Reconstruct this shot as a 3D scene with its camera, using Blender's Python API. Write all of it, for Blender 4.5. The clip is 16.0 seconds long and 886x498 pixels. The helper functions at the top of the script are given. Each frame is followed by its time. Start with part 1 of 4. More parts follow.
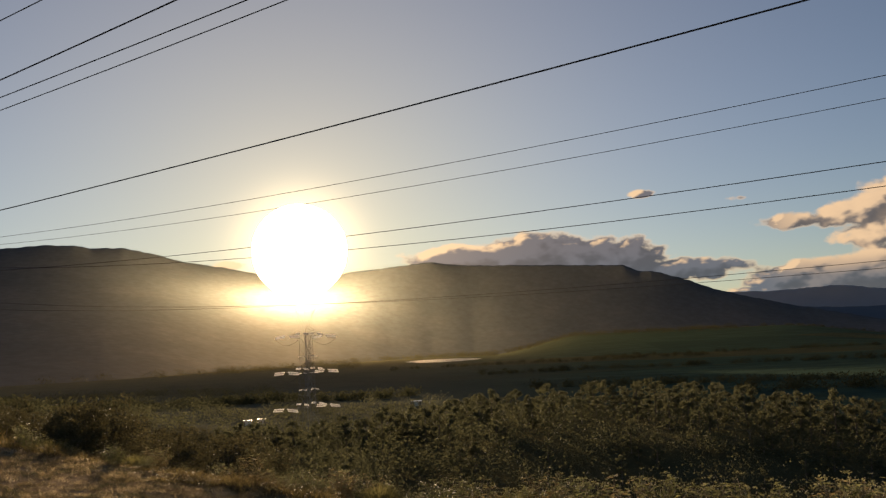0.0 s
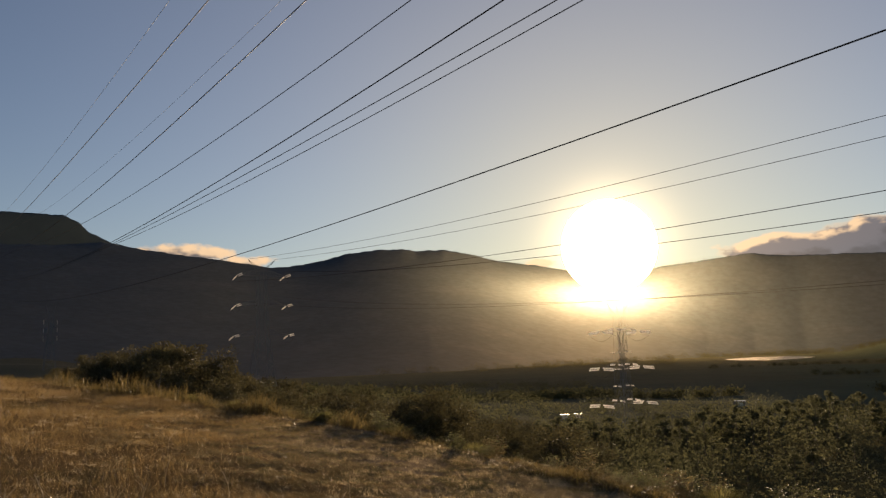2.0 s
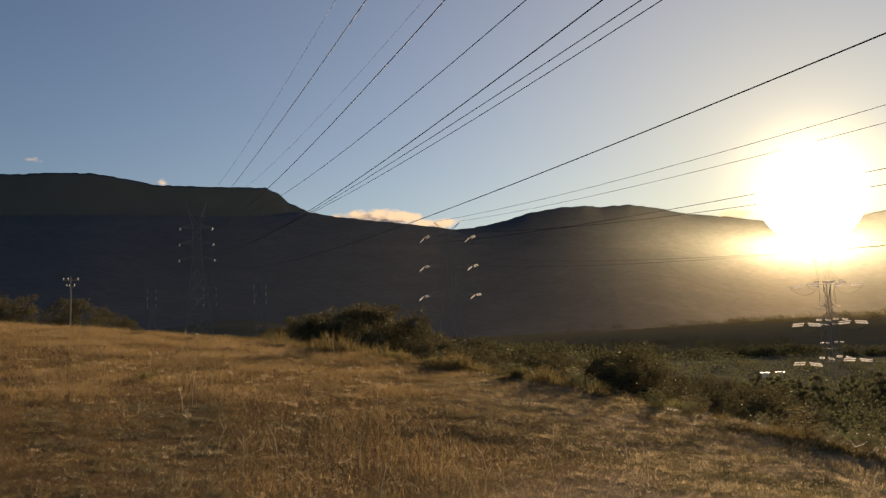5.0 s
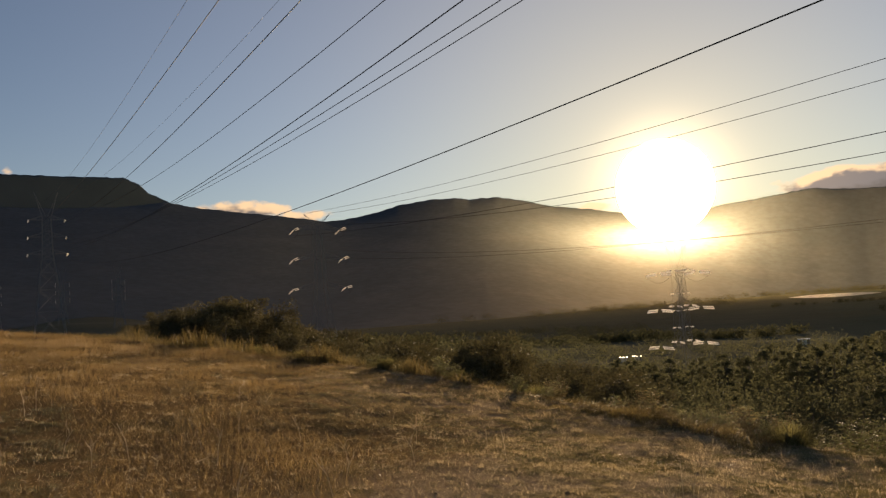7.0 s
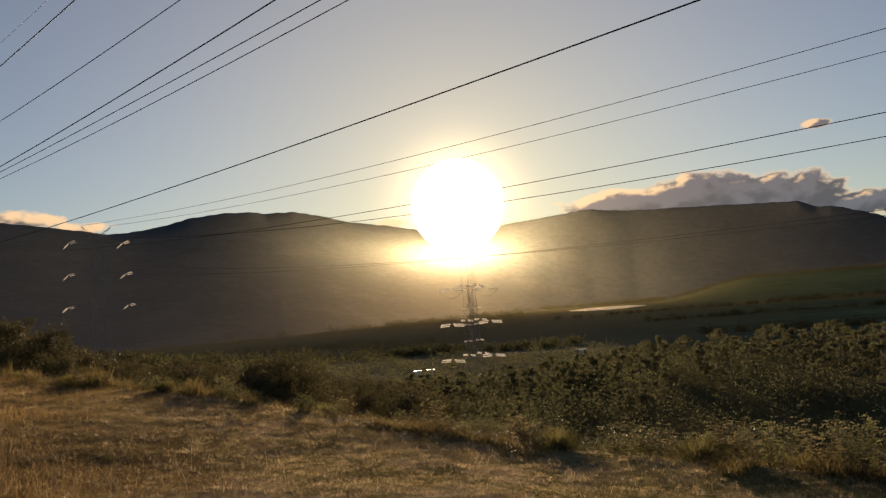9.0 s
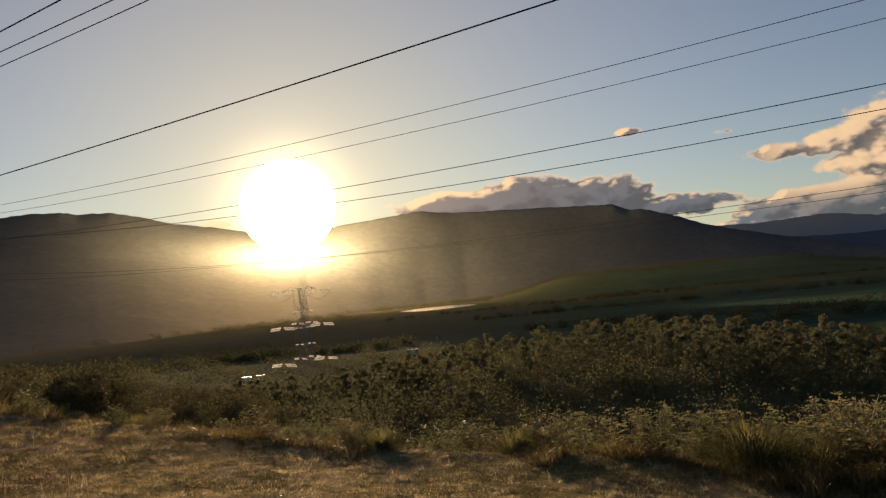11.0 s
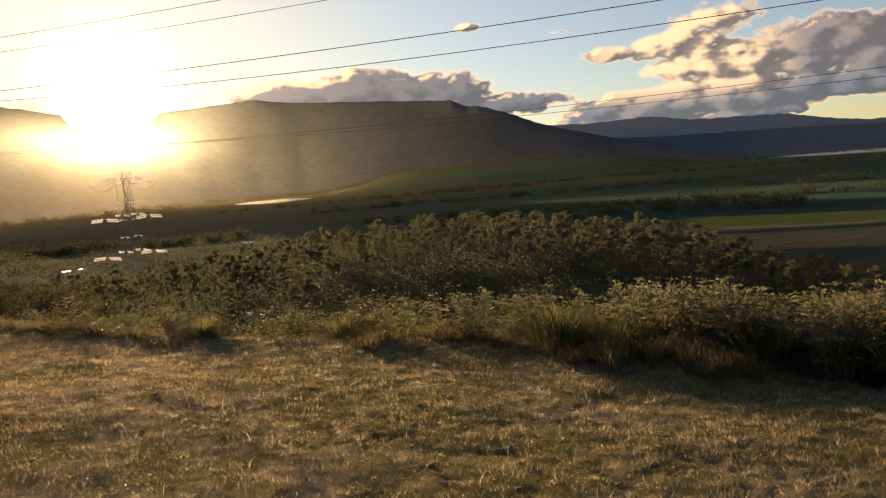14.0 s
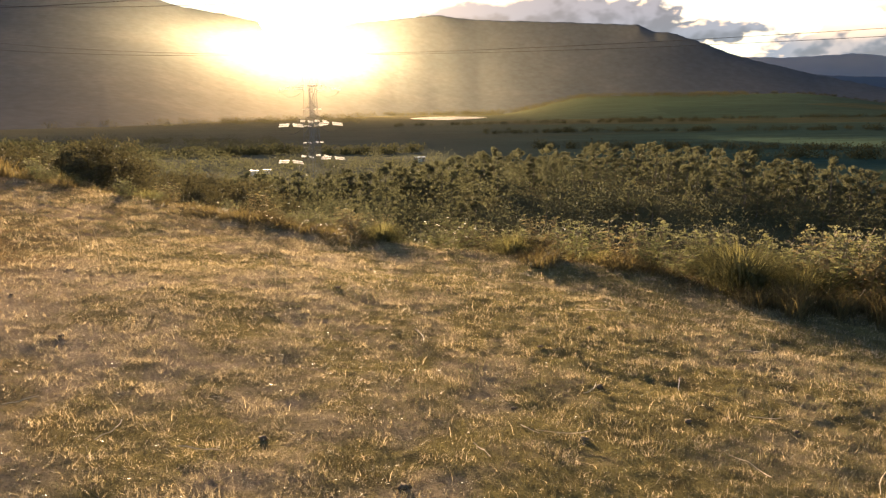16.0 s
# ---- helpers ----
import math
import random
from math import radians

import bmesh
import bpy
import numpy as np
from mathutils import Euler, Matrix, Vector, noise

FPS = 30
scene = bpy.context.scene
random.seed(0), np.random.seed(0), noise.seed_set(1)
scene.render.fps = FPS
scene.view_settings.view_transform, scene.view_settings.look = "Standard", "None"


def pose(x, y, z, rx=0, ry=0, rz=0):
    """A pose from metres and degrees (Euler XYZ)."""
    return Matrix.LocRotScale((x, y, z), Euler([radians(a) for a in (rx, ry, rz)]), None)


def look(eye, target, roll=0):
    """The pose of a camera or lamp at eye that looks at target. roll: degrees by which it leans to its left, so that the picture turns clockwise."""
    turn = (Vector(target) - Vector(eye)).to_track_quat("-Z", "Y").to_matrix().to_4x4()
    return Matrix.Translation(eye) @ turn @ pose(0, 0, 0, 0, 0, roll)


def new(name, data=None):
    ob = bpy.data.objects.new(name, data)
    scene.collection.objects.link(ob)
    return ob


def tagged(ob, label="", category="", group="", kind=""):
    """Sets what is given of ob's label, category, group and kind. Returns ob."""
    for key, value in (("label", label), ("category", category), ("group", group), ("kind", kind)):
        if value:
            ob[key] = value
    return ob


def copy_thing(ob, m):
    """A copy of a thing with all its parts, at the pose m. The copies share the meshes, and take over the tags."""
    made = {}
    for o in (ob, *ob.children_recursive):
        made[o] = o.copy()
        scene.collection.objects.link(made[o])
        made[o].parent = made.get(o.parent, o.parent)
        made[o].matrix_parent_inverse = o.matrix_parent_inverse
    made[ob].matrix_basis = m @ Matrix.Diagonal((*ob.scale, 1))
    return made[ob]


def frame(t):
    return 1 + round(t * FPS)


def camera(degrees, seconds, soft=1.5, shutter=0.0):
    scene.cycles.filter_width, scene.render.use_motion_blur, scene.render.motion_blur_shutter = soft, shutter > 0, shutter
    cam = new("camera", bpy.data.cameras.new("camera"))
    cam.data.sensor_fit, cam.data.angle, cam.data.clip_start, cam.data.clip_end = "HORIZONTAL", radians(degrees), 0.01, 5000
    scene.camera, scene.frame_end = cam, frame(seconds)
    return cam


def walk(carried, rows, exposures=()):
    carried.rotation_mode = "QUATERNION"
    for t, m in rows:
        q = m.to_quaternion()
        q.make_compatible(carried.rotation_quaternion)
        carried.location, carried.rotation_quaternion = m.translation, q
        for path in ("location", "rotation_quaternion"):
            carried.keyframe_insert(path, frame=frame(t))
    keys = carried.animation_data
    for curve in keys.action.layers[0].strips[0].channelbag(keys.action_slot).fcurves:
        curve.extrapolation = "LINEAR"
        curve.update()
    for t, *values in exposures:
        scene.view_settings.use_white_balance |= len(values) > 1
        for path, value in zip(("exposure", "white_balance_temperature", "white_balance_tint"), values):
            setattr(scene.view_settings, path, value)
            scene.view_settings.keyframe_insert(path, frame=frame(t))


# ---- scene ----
# ---------------------------------------------------------------- camera
cam = camera(57.86, 16.0, soft=1.3)
ROWS = [
    (0.0, 0.039, 0.545, 1.666, 96.91, 2.58, -3.79),
    (0.5, 0.001, 0.546, 1.667, 97.00, 2.48, 0.15),
    (1.0, -0.051, 0.543, 1.669, 97.17, 2.26, 5.68),
    (1.5, -0.111, 0.534, 1.670, 97.32, 2.11, 12.00),
    (2.0, -0.167, 0.519, 1.672, 97.50, 2.02, 18.15),
    (2.5, -0.214, 0.502, 1.673, 97.61, 2.07, 23.36),
    (3.0, -0.248, 0.486, 1.671, 97.44, 2.24, 27.34),
    (3.5, -0.270, 0.474, 1.668, 97.06, 2.45, 30.01),
    (3.7, -0.279, 0.470, 1.665, 96.75, 2.55, 30.72),
    (4.7, -0.287, 0.466, 1.652, 95.45, 2.70, 31.60),
    (5.8, -0.264, 0.481, 1.640, 94.20, 2.80, 28.75),
    (6.0, -0.254, 0.486, 1.639, 94.12, 2.92, 27.82),
    (6.5, -0.233, 0.497, 1.638, 93.99, 3.32, 25.32),
    (7.0, -0.205, 0.509, 1.638, 94.01, 3.77, 22.17),
    (7.5, -0.172, 0.521, 1.639, 94.08, 4.13, 18.52),
    (8.0, -0.136, 0.531, 1.639, 94.13, 4.31, 14.65),
    (8.5, -0.102, 0.539, 1.639, 94.11, 4.36, 11.02),
    (9.0, -0.071, 0.544, 1.639, 94.10, 4.45, 7.71),
    (9.2, -0.062, 0.545, 1.639, 94.08, 4.50, 6.50),
    (11.3, 0.057, 0.546, 1.629, 93.00, 5.70, -5.95),
    (11.5, 0.070, 0.545, 1.628, 92.88, 5.76, -7.06),
    (12.0, 0.096, 0.541, 1.624, 92.47, 5.68, -9.77),
    (12.5, 0.117, 0.537, 1.615, 91.55, 5.67, -12.17),
    (13.0, 0.134, 0.533, 1.599, 89.85, 5.59, -14.15),
    (13.5, 0.145, 0.530, 1.575, 87.36, 5.19, -15.50),
    (14.0, 0.145, 0.528, 1.549, 84.61, 4.51, -15.81),
    (14.5, 0.135, 0.528, 1.527, 82.31, 3.81, -14.84),
    (15.0, 0.112, 0.531, 1.513, 80.86, 2.98, -12.43),
    (15.5, 0.077, 0.536, 1.505, 80.08, 1.95, -8.54),
    (16.0, 0.031, 0.540, 1.502, 79.73, 0.71, -3.43),
]

EXPOSURES = [(0.0, 0.71, 7500, 14), (3.5, 0.79, 7250, 14), (6.0, 0.96, 7450, 14), (7.0, 0.84, 7650, 14), (9.0, 0.76, 7800, 14), (12.5, 0.78, 7900, 14), (13.5, 1.08, 8000, 15), (14.5, 1.72, 8100, 16), (16.0, 2.3, 7550, 14)]
walk(cam, [(t, pose(x, y, z, rx, ry, rz)) for t, x, y, z, rx, ry, rz in ROWS], EXPOSURES)

EYE_Z = 1.65
PLAIN_Z = -32.0


def toward(az, el=0.0):
    """The direction at az degrees left of straight ahead and el degrees up."""
    a, e = radians(az), radians(el)
    return Vector((-math.sin(a) * math.cos(e), math.cos(a) * math.cos(e), math.sin(e)))


# ---------------------------------------------------------------- sky and sun
SUN_AZ, SUN_EL = 6.1, 7.2
sun_way = toward(SUN_AZ, SUN_EL)


class Graph:
    """Short notation for node trees."""

    def __init__(self, tree):
        self.tree = tree

    def add(self, kind, **fields):
        node = self.tree.nodes.new(kind)
        for key, value in fields.items():
            setattr(node, key, value)
        return node

    def put(self, socket, value):
        if isinstance(value, bpy.types.NodeSocket):
            self.tree.links.new(value, socket)
        else:
            socket.default_value = value

    def math(self, op, a, b=0.0, c=0.0, clamp=False):
        node = self.add("ShaderNodeMath", operation=op, use_clamp=clamp)
        for i, v in enumerate((a, b, c)):
            self.put(node.inputs[i], v)
        return node.outputs[0]

    def vec(self, op, a, b=(0, 0, 0), scale=None):
        node = self.add("ShaderNodeVectorMath", operation=op)
        self.put(node.inputs[0], a)
        self.put(node.inputs[1], b)
        if scale is not None:
            self.put(node.inputs[3], scale)
        return node.outputs["Value"] if op in ("DOT_PRODUCT", "LENGTH", "DISTANCE") else node.outputs[0]

    def mix(self, fac, a, b, blend="MIX"):
        node = self.add("ShaderNodeMix", data_type="RGBA", blend_type=blend)
        self.put(node.inputs[0], fac)
        self.put(node.inputs[6], a if not isinstance(a, tuple) else (*a, 1)[:4])
        self.put(node.inputs[7], b if not isinstance(b, tuple) else (*b, 1)[:4])
        return node.outputs[2]

    def noise(self, vector, scale, detail=4.0, rough=0.55, distortion=0.0):
        node = self.add("ShaderNodeTexNoise")
        if vector is not None:
            self.put(node.inputs["Vector"], vector)
        self.put(node.inputs["Scale"], scale)
        self.put(node.inputs["Detail"], detail)
        self.put(node.inputs["Roughness"], rough)
        self.put(node.inputs["Distortion"], distortion)
        return node.outputs[0]

    def ramp(self, value, low, high, a=0.0, b=1.0, smooth=True):
        node = self.add("ShaderNodeMapRange", interpolation_type="SMOOTHSTEP" if smooth else "LINEAR")
        for i, v in enumerate((value, low, high, a, b)):
            self.put(node.inputs[i], v)
        return node.outputs[0]


# Clouds: azimuth, elevation, half widths, weight
CLOUDS = [
    (-5.5, 6.2, 3.4, 0.8, 1.5), (-10.5, 5.9, 3.6, 1.35, 1.7), (-15.5, 5.3, 3.4, 1.4, 1.7), (-21.0, 4.5, 3.4, 0.75, 1.3),
    (-28.4, 7.1, 2.6, 0.6, 1.0), (-30.6, 7.2, 2.0, 0.75, 1.1), (-32.5, 7.4, 3.0, 1.0, 1.2), (-35.0, 8.7, 2.6, 1.0, 1.15), (-42.0, 6.5, 4.4, 1.3, 1.5),
    (-36.0, 5.9, 4.8, 1.2, 1.45), (-30.0, 3.4, 4.4, 0.95, 1.6), (-36.0, 3.6, 5.0, 1.25, 1.7), (-29.0, 2.6, 5.0, 0.5, 1.5), (-36.0, 2.5, 3.8, 0.5, 1.5), (-47.0, 4.6, 5.0, 1.6, 1.6),
    (-40.0, 5.2, 3.0, 0.7, 1.4), (-43.5, 3.7, 3.6, 0.75, 1.6),
    (-18.5, 9.9, 1.2, 0.32, 0.95), (-24.5, 9.0, 0.8, 0.25, 0.8), (36.0, 7.5, 3.6, 0.65, 0.9), (32.0, 6.9, 2.4, 0.45, 0.8),
    (58.2, 11.4, 1.0, 0.35, 0.5), (50.4, 10.2, 0.5, 0.45, 0.55), (10.8, 6.1, 1.5, 0.4, 0.8),
]


def cloud_group():
    tree = bpy.data.node_groups.new("cloud_density", "ShaderNodeTree")
    tree.interface.new_socket("Place", in_out="INPUT", socket_type="NodeSocketVector")
    tree.interface.new_socket("Density", in_out="OUTPUT", socket_type="NodeSocketFloat")
    tree.interface.new_socket("Bulk", in_out="OUTPUT", socket_type="NodeSocketFloat")
    g = Graph(tree)
    place = g.add("NodeGroupInput").outputs[0]
    out = g.add("NodeGroupOutput")
    total = None
    for az, el, sa, se, weight in CLOUDS:
        d = g.vec("MULTIPLY", g.vec("SUBTRACT", place, (az, el, 0)), (1 / sa, 1 / se, 0))
        v = g.math("SUBTRACT", 0.4 + 1.8 * (weight - 0.4), g.math("MULTIPLY", g.vec("DOT_PRODUCT", d, d), 1.35))
        total = v if total is None else g.math("SMOOTH_MAX", total, v, 0.25)
    stretched = g.vec("MULTIPLY", place, (0.75, 1.2, 1))
    billow = g.math("SUBTRACT", g.noise(stretched, 0.85, 10.0, 0.47, 0.1), 0.5)
    dens = g.math("ADD", total, g.math("MULTIPLY", billow, 4.4))
    g.put(out.inputs[0], dens)
    bulk = g.math("SUBTRACT", g.noise(stretched, 0.85, 2.5, 0.5, 0.15), 0.5)
    g.put(out.inputs[1], g.math("ADD", total, g.math("MULTIPLY", bulk, 4.4)))
    return tree


def build_world():
    world = bpy.data.worlds.new("evening_sky")
    scene.world = world
    world.use_nodes = True
    tree = world.node_tree
    tree.nodes.clear()
    g = Graph(tree)
    way = g.add("ShaderNodeTexCoord").outputs["Generated"]
    sky = g.add("ShaderNodeTexSky", sky_type="NISHITA", sun_disc=False, sun_elevation=radians(SUN_EL),
                sun_rotation=radians(-SUN_AZ), altitude=100.0, air_density=1.0, dust_density=0.0, ozone_density=1.6)
    # the bright dusty air round the sun, warm against the clear blue
    near = g.math("MAXIMUM", g.vec("DOT_PRODUCT", way, tuple(sun_way)), 0.0)
    air = g.mix(g.math("POWER", near, 26.0), (0.85, 0.925, 1.19), (0.93, 0.89, 0.86))
    colour = g.vec("MULTIPLY", g.vec("SCALE", sky.outputs[0], scale=SKY_STRENGTH), air)
    for power, strength, tint in ((800, 2.6, (1.0, 0.78, 0.42)), (150, 0.26, (1.0, 0.76, 0.42)), (22, 0.22, (1.0, 0.80, 0.50)), (5, 0.16, (1.0, 0.84, 0.60))):
        glow = g.math("MULTIPLY", g.math("POWER", near, float(power)), strength)
        colour = g.vec("ADD", colour, g.vec("SCALE", tint, scale=glow))
    # clouds
    part_xyz = g.add("ShaderNodeSeparateXYZ")
    g.put(part_xyz.inputs[0], way)
    az = g.math("MULTIPLY", g.math("ARCTAN2", g.math("MULTIPLY", part_xyz.outputs[0], -1.0), part_xyz.outputs[1]), 57.29578)
    el = g.math("MULTIPLY", g.math("ARCSINE", part_xyz.outputs[2]), 57.29578)
    place = g.add("ShaderNodeCombineXYZ")
    g.put(place.inputs[0], az)
    g.put(place.inputs[1], el)
    group = cloud_group()
    here = g.add("ShaderNodeGroup", node_tree=group)
    g.put(here.inputs[0], place.outputs[0])
    to_sun = g.vec("NORMALIZE", g.vec("SUBTRACT", (SUN_AZ, SUN_EL + 9, 0), place.outputs[0]))
    there = g.add("ShaderNodeGroup", node_tree=group)
    g.put(there.inputs[0], g.vec("ADD", place.outputs[0], g.vec("SCALE", to_sun, scale=0.6)))
    dens = here.outputs[0]
    cover = g.ramp(dens, -0.1, 1.0)
    step_in = g.math("SUBTRACT", g.math("MINIMUM", dens, 1.7), g.math("MINIMUM", there.outputs[0], 1.7))
    lit = g.ramp(step_in, 0.45, 1.5)
    # the cumulus towers stand aside of the bank and take the light on their flanks
    aside = g.math("ADD", g.math("MULTIPLY", g.math("MULTIPLY", g.ramp(az, -25.0, -29.0), g.ramp(az, -40.5, -36.5, 0.1, 1.0)), g.ramp(el, 3.2, 5.0, 0.12, 1.0)), g.ramp(az, 20.0, 30.0), clamp=True)
    further = g.add("ShaderNodeGroup", node_tree=group)
    g.put(further.inputs[0], g.vec("ADD", place.outputs[0], g.vec("SCALE", to_sun, scale=1.3)))
    towers = g.ramp(g.math("SUBTRACT", here.outputs[1], further.outputs[1]), -0.35, 1.0)
    folds = g.ramp(g.math("SUBTRACT", dens, there.outputs[0]), -1.2, 1.4)
    flank = g.math("ADD", g.math("MULTIPLY", towers, 0.85), g.math("MULTIPLY", folds, 0.17))
    lit = g.math("MAXIMUM", lit, g.math("MULTIPLY", aside, flank))
    thin = g.ramp(dens, 0.95, 0.25)
    lit = g.math("MAXIMUM", g.math("MULTIPLY", lit, 0.95), g.math("MULTIPLY", thin, 0.85))
    shade = g.mix(aside, g.mix(g.ramp(el, 3.0, 7.0), (0.088, 0.112, 0.152), (0.115, 0.115, 0.138)), (0.135, 0.130, 0.142))
    swell = g.ramp(g.math("SUBTRACT", here.outputs[1], further.outputs[1]), -0.8, 1.0, 0.82, 1.35)
    shade = g.vec("SCALE", shade, scale=swell)
    body = g.mix(lit, shade, g.mix(g.ramp(az, -12.0, -27.0), (0.95, 0.69, 0.44), (0.84, 0.62, 0.41)))
    body = g.vec("ADD", body, g.vec("SCALE", (1.0, 0.7, 0.4), scale=g.math("MULTIPLY", g.math("POWER", near, 60.0), 0.35)))
    colour = g.mix(g.math("MULTIPLY", cover, 0.96), colour, body)
    back = g.add("ShaderNodeBackground")
    g.put(back.inputs[0], colour)
    back.inputs[1].default_value = 0.62
    out = g.add("ShaderNodeOutputWorld")
    tree.links.new(back.outputs[0], out.inputs[0])


SKY_STRENGTH = 0.080
build_world()

sun_lamp = new("sun_light", bpy.data.lights.new("sun_light", "SUN"))
sun_lamp.data.energy, sun_lamp.data.angle, sun_lamp.data.color = 5.0, radians(0.6), (1.0, 0.80, 0.59)
sun_lamp.matrix_world = look((0, 0, 0), -toward(SUN_AZ + 5.5, SUN_EL + 0.3))


# ---------------------------------------------------------------- materials
def material(name, build):
    """A node material; build(g, place) gives its shader."""
    mat = bpy.data.materials.new(name)
    mat.use_nodes = True
    tree = mat.node_tree
    tree.nodes.clear()
    g = Graph(tree)
    place = g.add("ShaderNodeNewGeometry").outputs["Position"]
    out = g.add("ShaderNodeOutputMaterial")
    g.put(out.inputs[0], build(g, place))
    return mat


def principled(g, colour, rough=0.8, metal=0.0, normal=None, spec=0.3):
    node = g.add("ShaderNodeBsdfPrincipled")
    g.put(node.inputs["Base Color"], colour if not isinstance(colour, tuple) else (*colour, 1)[:4])
    g.put(node.inputs["Roughness"], rough)
    g.put(node.inputs["Metallic"], metal)
    g.put(node.inputs["Specular IOR Level"], spec)
    if normal is not None:
        g.put(node.inputs["Normal"], normal)
    return node.outputs[0]


def bumped(g, height, distance, strength=0.6):
    node = g.add("ShaderNodeBump")
    g.put(node.inputs["Height"], height)
    node.inputs["Distance"].default_value, node.inputs["Strength"].default_value = distance, strength
    return node.outputs[0]


def leafy(a, b, through_amount=0.45, rough=0.55, scale=3.0, spec=0.08, single=0.65):
    """Leaves and blades: the light comes partly through them."""
    def build(g, place):
        info = g.add("ShaderNodeObjectInfo")
        island = g.add("ShaderNodeNewGeometry").outputs["Random Per Island"]
        fac = g.math("ADD", g.math("MULTIPLY", island, single), g.math("MULTIPLY", g.noise(place, scale, 4.0, 0.6), 1.1 - single), clamp=True)
        colour = g.mix(fac, a, b)
        tone = g.math("ADD", 0.8, g.math("MULTIPLY", info.outputs["Random"], 0.4))
        colour = g.vec("SCALE", colour, scale=tone)
        front = principled(g, colour, rough, spec=spec)
        behind = g.add("ShaderNodeBsdfTranslucent")
        g.put(behind.inputs[0], g.vec("MULTIPLY", colour, (1.06, 1.0, 0.80)))
        mixed = g.add("ShaderNodeMixShader")
        mixed.inputs[0].default_value = through_amount
        g.put(mixed.inputs[1], front)
        g.put(mixed.inputs[2], behind.outputs[0])
        return mixed.outputs[0]
    return build


def ground_look(g, place):
    zone = g.add("ShaderNodeAttribute", attribute_name="pasture").outputs["Fac"]
    dry = g.add("ShaderNodeAttribute", attribute_name="dryness").outputs["Fac"]
    fine = g.noise(place, 16.0, 10.0, 0.75)
    patch = g.noise(place, 0.55, 5.0, 0.6)
    mid = g.noise(place, 2.3, 5.0, 0.6, 0.4)
    straw = g.mix(fine, (0.10, 0.076, 0.054), (0.40, 0.315, 0.22))
    green = g.mix(fine, (0.06, 0.053, 0.024), (0.24, 0.195, 0.08))
    # straw on the rise painted darker, in place of dimmer light there
    straw = g.mix(g.ramp(dry, 0.1, 0.6), straw, g.mix(fine, (0.05, 0.034, 0.017), (0.19, 0.130, 0.066)))
    mixing = g.math("ADD", g.ramp(g.math("ADD", g.math("MULTIPLY", patch, 0.6), g.math("MULTIPLY", mid, 0.4)), 0.40, 0.60), dry, clamp=True)
    pasture = g.mix(mixing, green, straw)
    pasture = g.mix(g.ramp(mid, 0.5, 0.3, 0.0, 0.35), pasture, (0.06, 0.043, 0.026))
    away = g.vec("LENGTH", place)
    parts_xyz = g.add("ShaderNodeSeparateXYZ")
    g.put(parts_xyz.inputs[0], place)
    bearing = g.math("MULTIPLY", g.math("ARCTAN2", g.math("MULTIPLY", parts_xyz.outputs[0], -1.0), parts_xyz.outputs[1]), 57.29578)
    # valley floor: paddocks of different greens, long across the valley
    turned = g.vec("MULTIPLY", place, (0.0016, 0.0042, 0))
    cell = g.add("ShaderNodeTexVoronoi", feature="F1")
    g.put(cell.inputs["Vector"], turned)
    cell.inputs["Scale"].default_value = 1.0
    pick = g.add("ShaderNodeSeparateColor")
    g.put(pick.inputs[0], cell.outputs["Color"])
    field = g.mix(pick.outputs[0], (0.044, 0.080, 0.060), (0.070, 0.114, 0.080))
    field = g.mix(g.ramp(pick.outputs[1], 0.72, 0.8), field, (0.11, 0.10, 0.05))
    grain = g.noise(g.vec("MULTIPLY", place, (0.01, 0.04, 0.0)), 1.0, 7.0, 0.6)
    field = g.mix(g.ramp(grain, 0.62, 0.40, 0.0, 0.7), field, (0.036, 0.058, 0.042))
    field = g.mix(g.ramp(bearing, 34.0, 41.0), field, g.mix(grain, (0.10, 0.075, 0.045), (0.20, 0.155, 0.095)))
    # yellow-green paddock; the sunlit brightness of this strip is in its colour
    paddock = g.math("MULTIPLY", g.math("MULTIPLY", g.ramp(away, 330.0, 345.0), g.ramp(away, 440.0, 425.0)), g.ramp(bearing, -31.0, -34.0))
    field = g.mix(paddock, field, g.mix(grain, (0.16, 0.19, 0.04), (0.30, 0.29, 0.08)))
    paddock = g.math("MULTIPLY", g.math("MULTIPLY", g.ramp(away, 255.0, 265.0), g.ramp(away, 325.0, 315.0)), g.ramp(bearing, -32.0, -35.0))
    field = g.mix(paddock, field, g.mix(grain, (0.15, 0.125, 0.07), (0.28, 0.23, 0.13)))
    track = g.math("MULTIPLY", g.math("MULTIPLY", g.ramp(away, 343.0, 346.0), g.ramp(away, 356.0, 352.0)), g.ramp(bearing, -33.0, -36.0))
    field = g.mix(track, field, (0.38, 0.32, 0.20))
    lane = g.math("ADD", away, g.math("MULTIPLY", bearing, 4.0))
    track = g.math("MULTIPLY", g.math("MULTIPLY", g.ramp(lane, 742.0, 747.0), g.ramp(lane, 768.0, 762.0)), g.math("MULTIPLY", g.ramp(bearing, 38.0, 41.0), g.ramp(bearing, 53.0, 51.0)))
    field = g.mix(track, field, (0.30, 0.26, 0.19))
    streak = g.noise(g.vec("MULTIPLY", place, (0.06, 0.5, 0.0)), 1.0, 6.0, 0.65)
    field = g.mix(g.ramp(streak, 0.58, 0.36, 0.0, 0.55), field, (0.045, 0.05, 0.028))
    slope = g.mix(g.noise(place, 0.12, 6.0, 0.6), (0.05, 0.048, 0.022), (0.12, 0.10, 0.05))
    # warm haze below the sun painted into the fields, stronger with bearing
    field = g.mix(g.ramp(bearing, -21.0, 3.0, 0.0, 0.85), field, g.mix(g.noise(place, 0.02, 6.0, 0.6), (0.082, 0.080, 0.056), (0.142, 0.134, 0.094)))
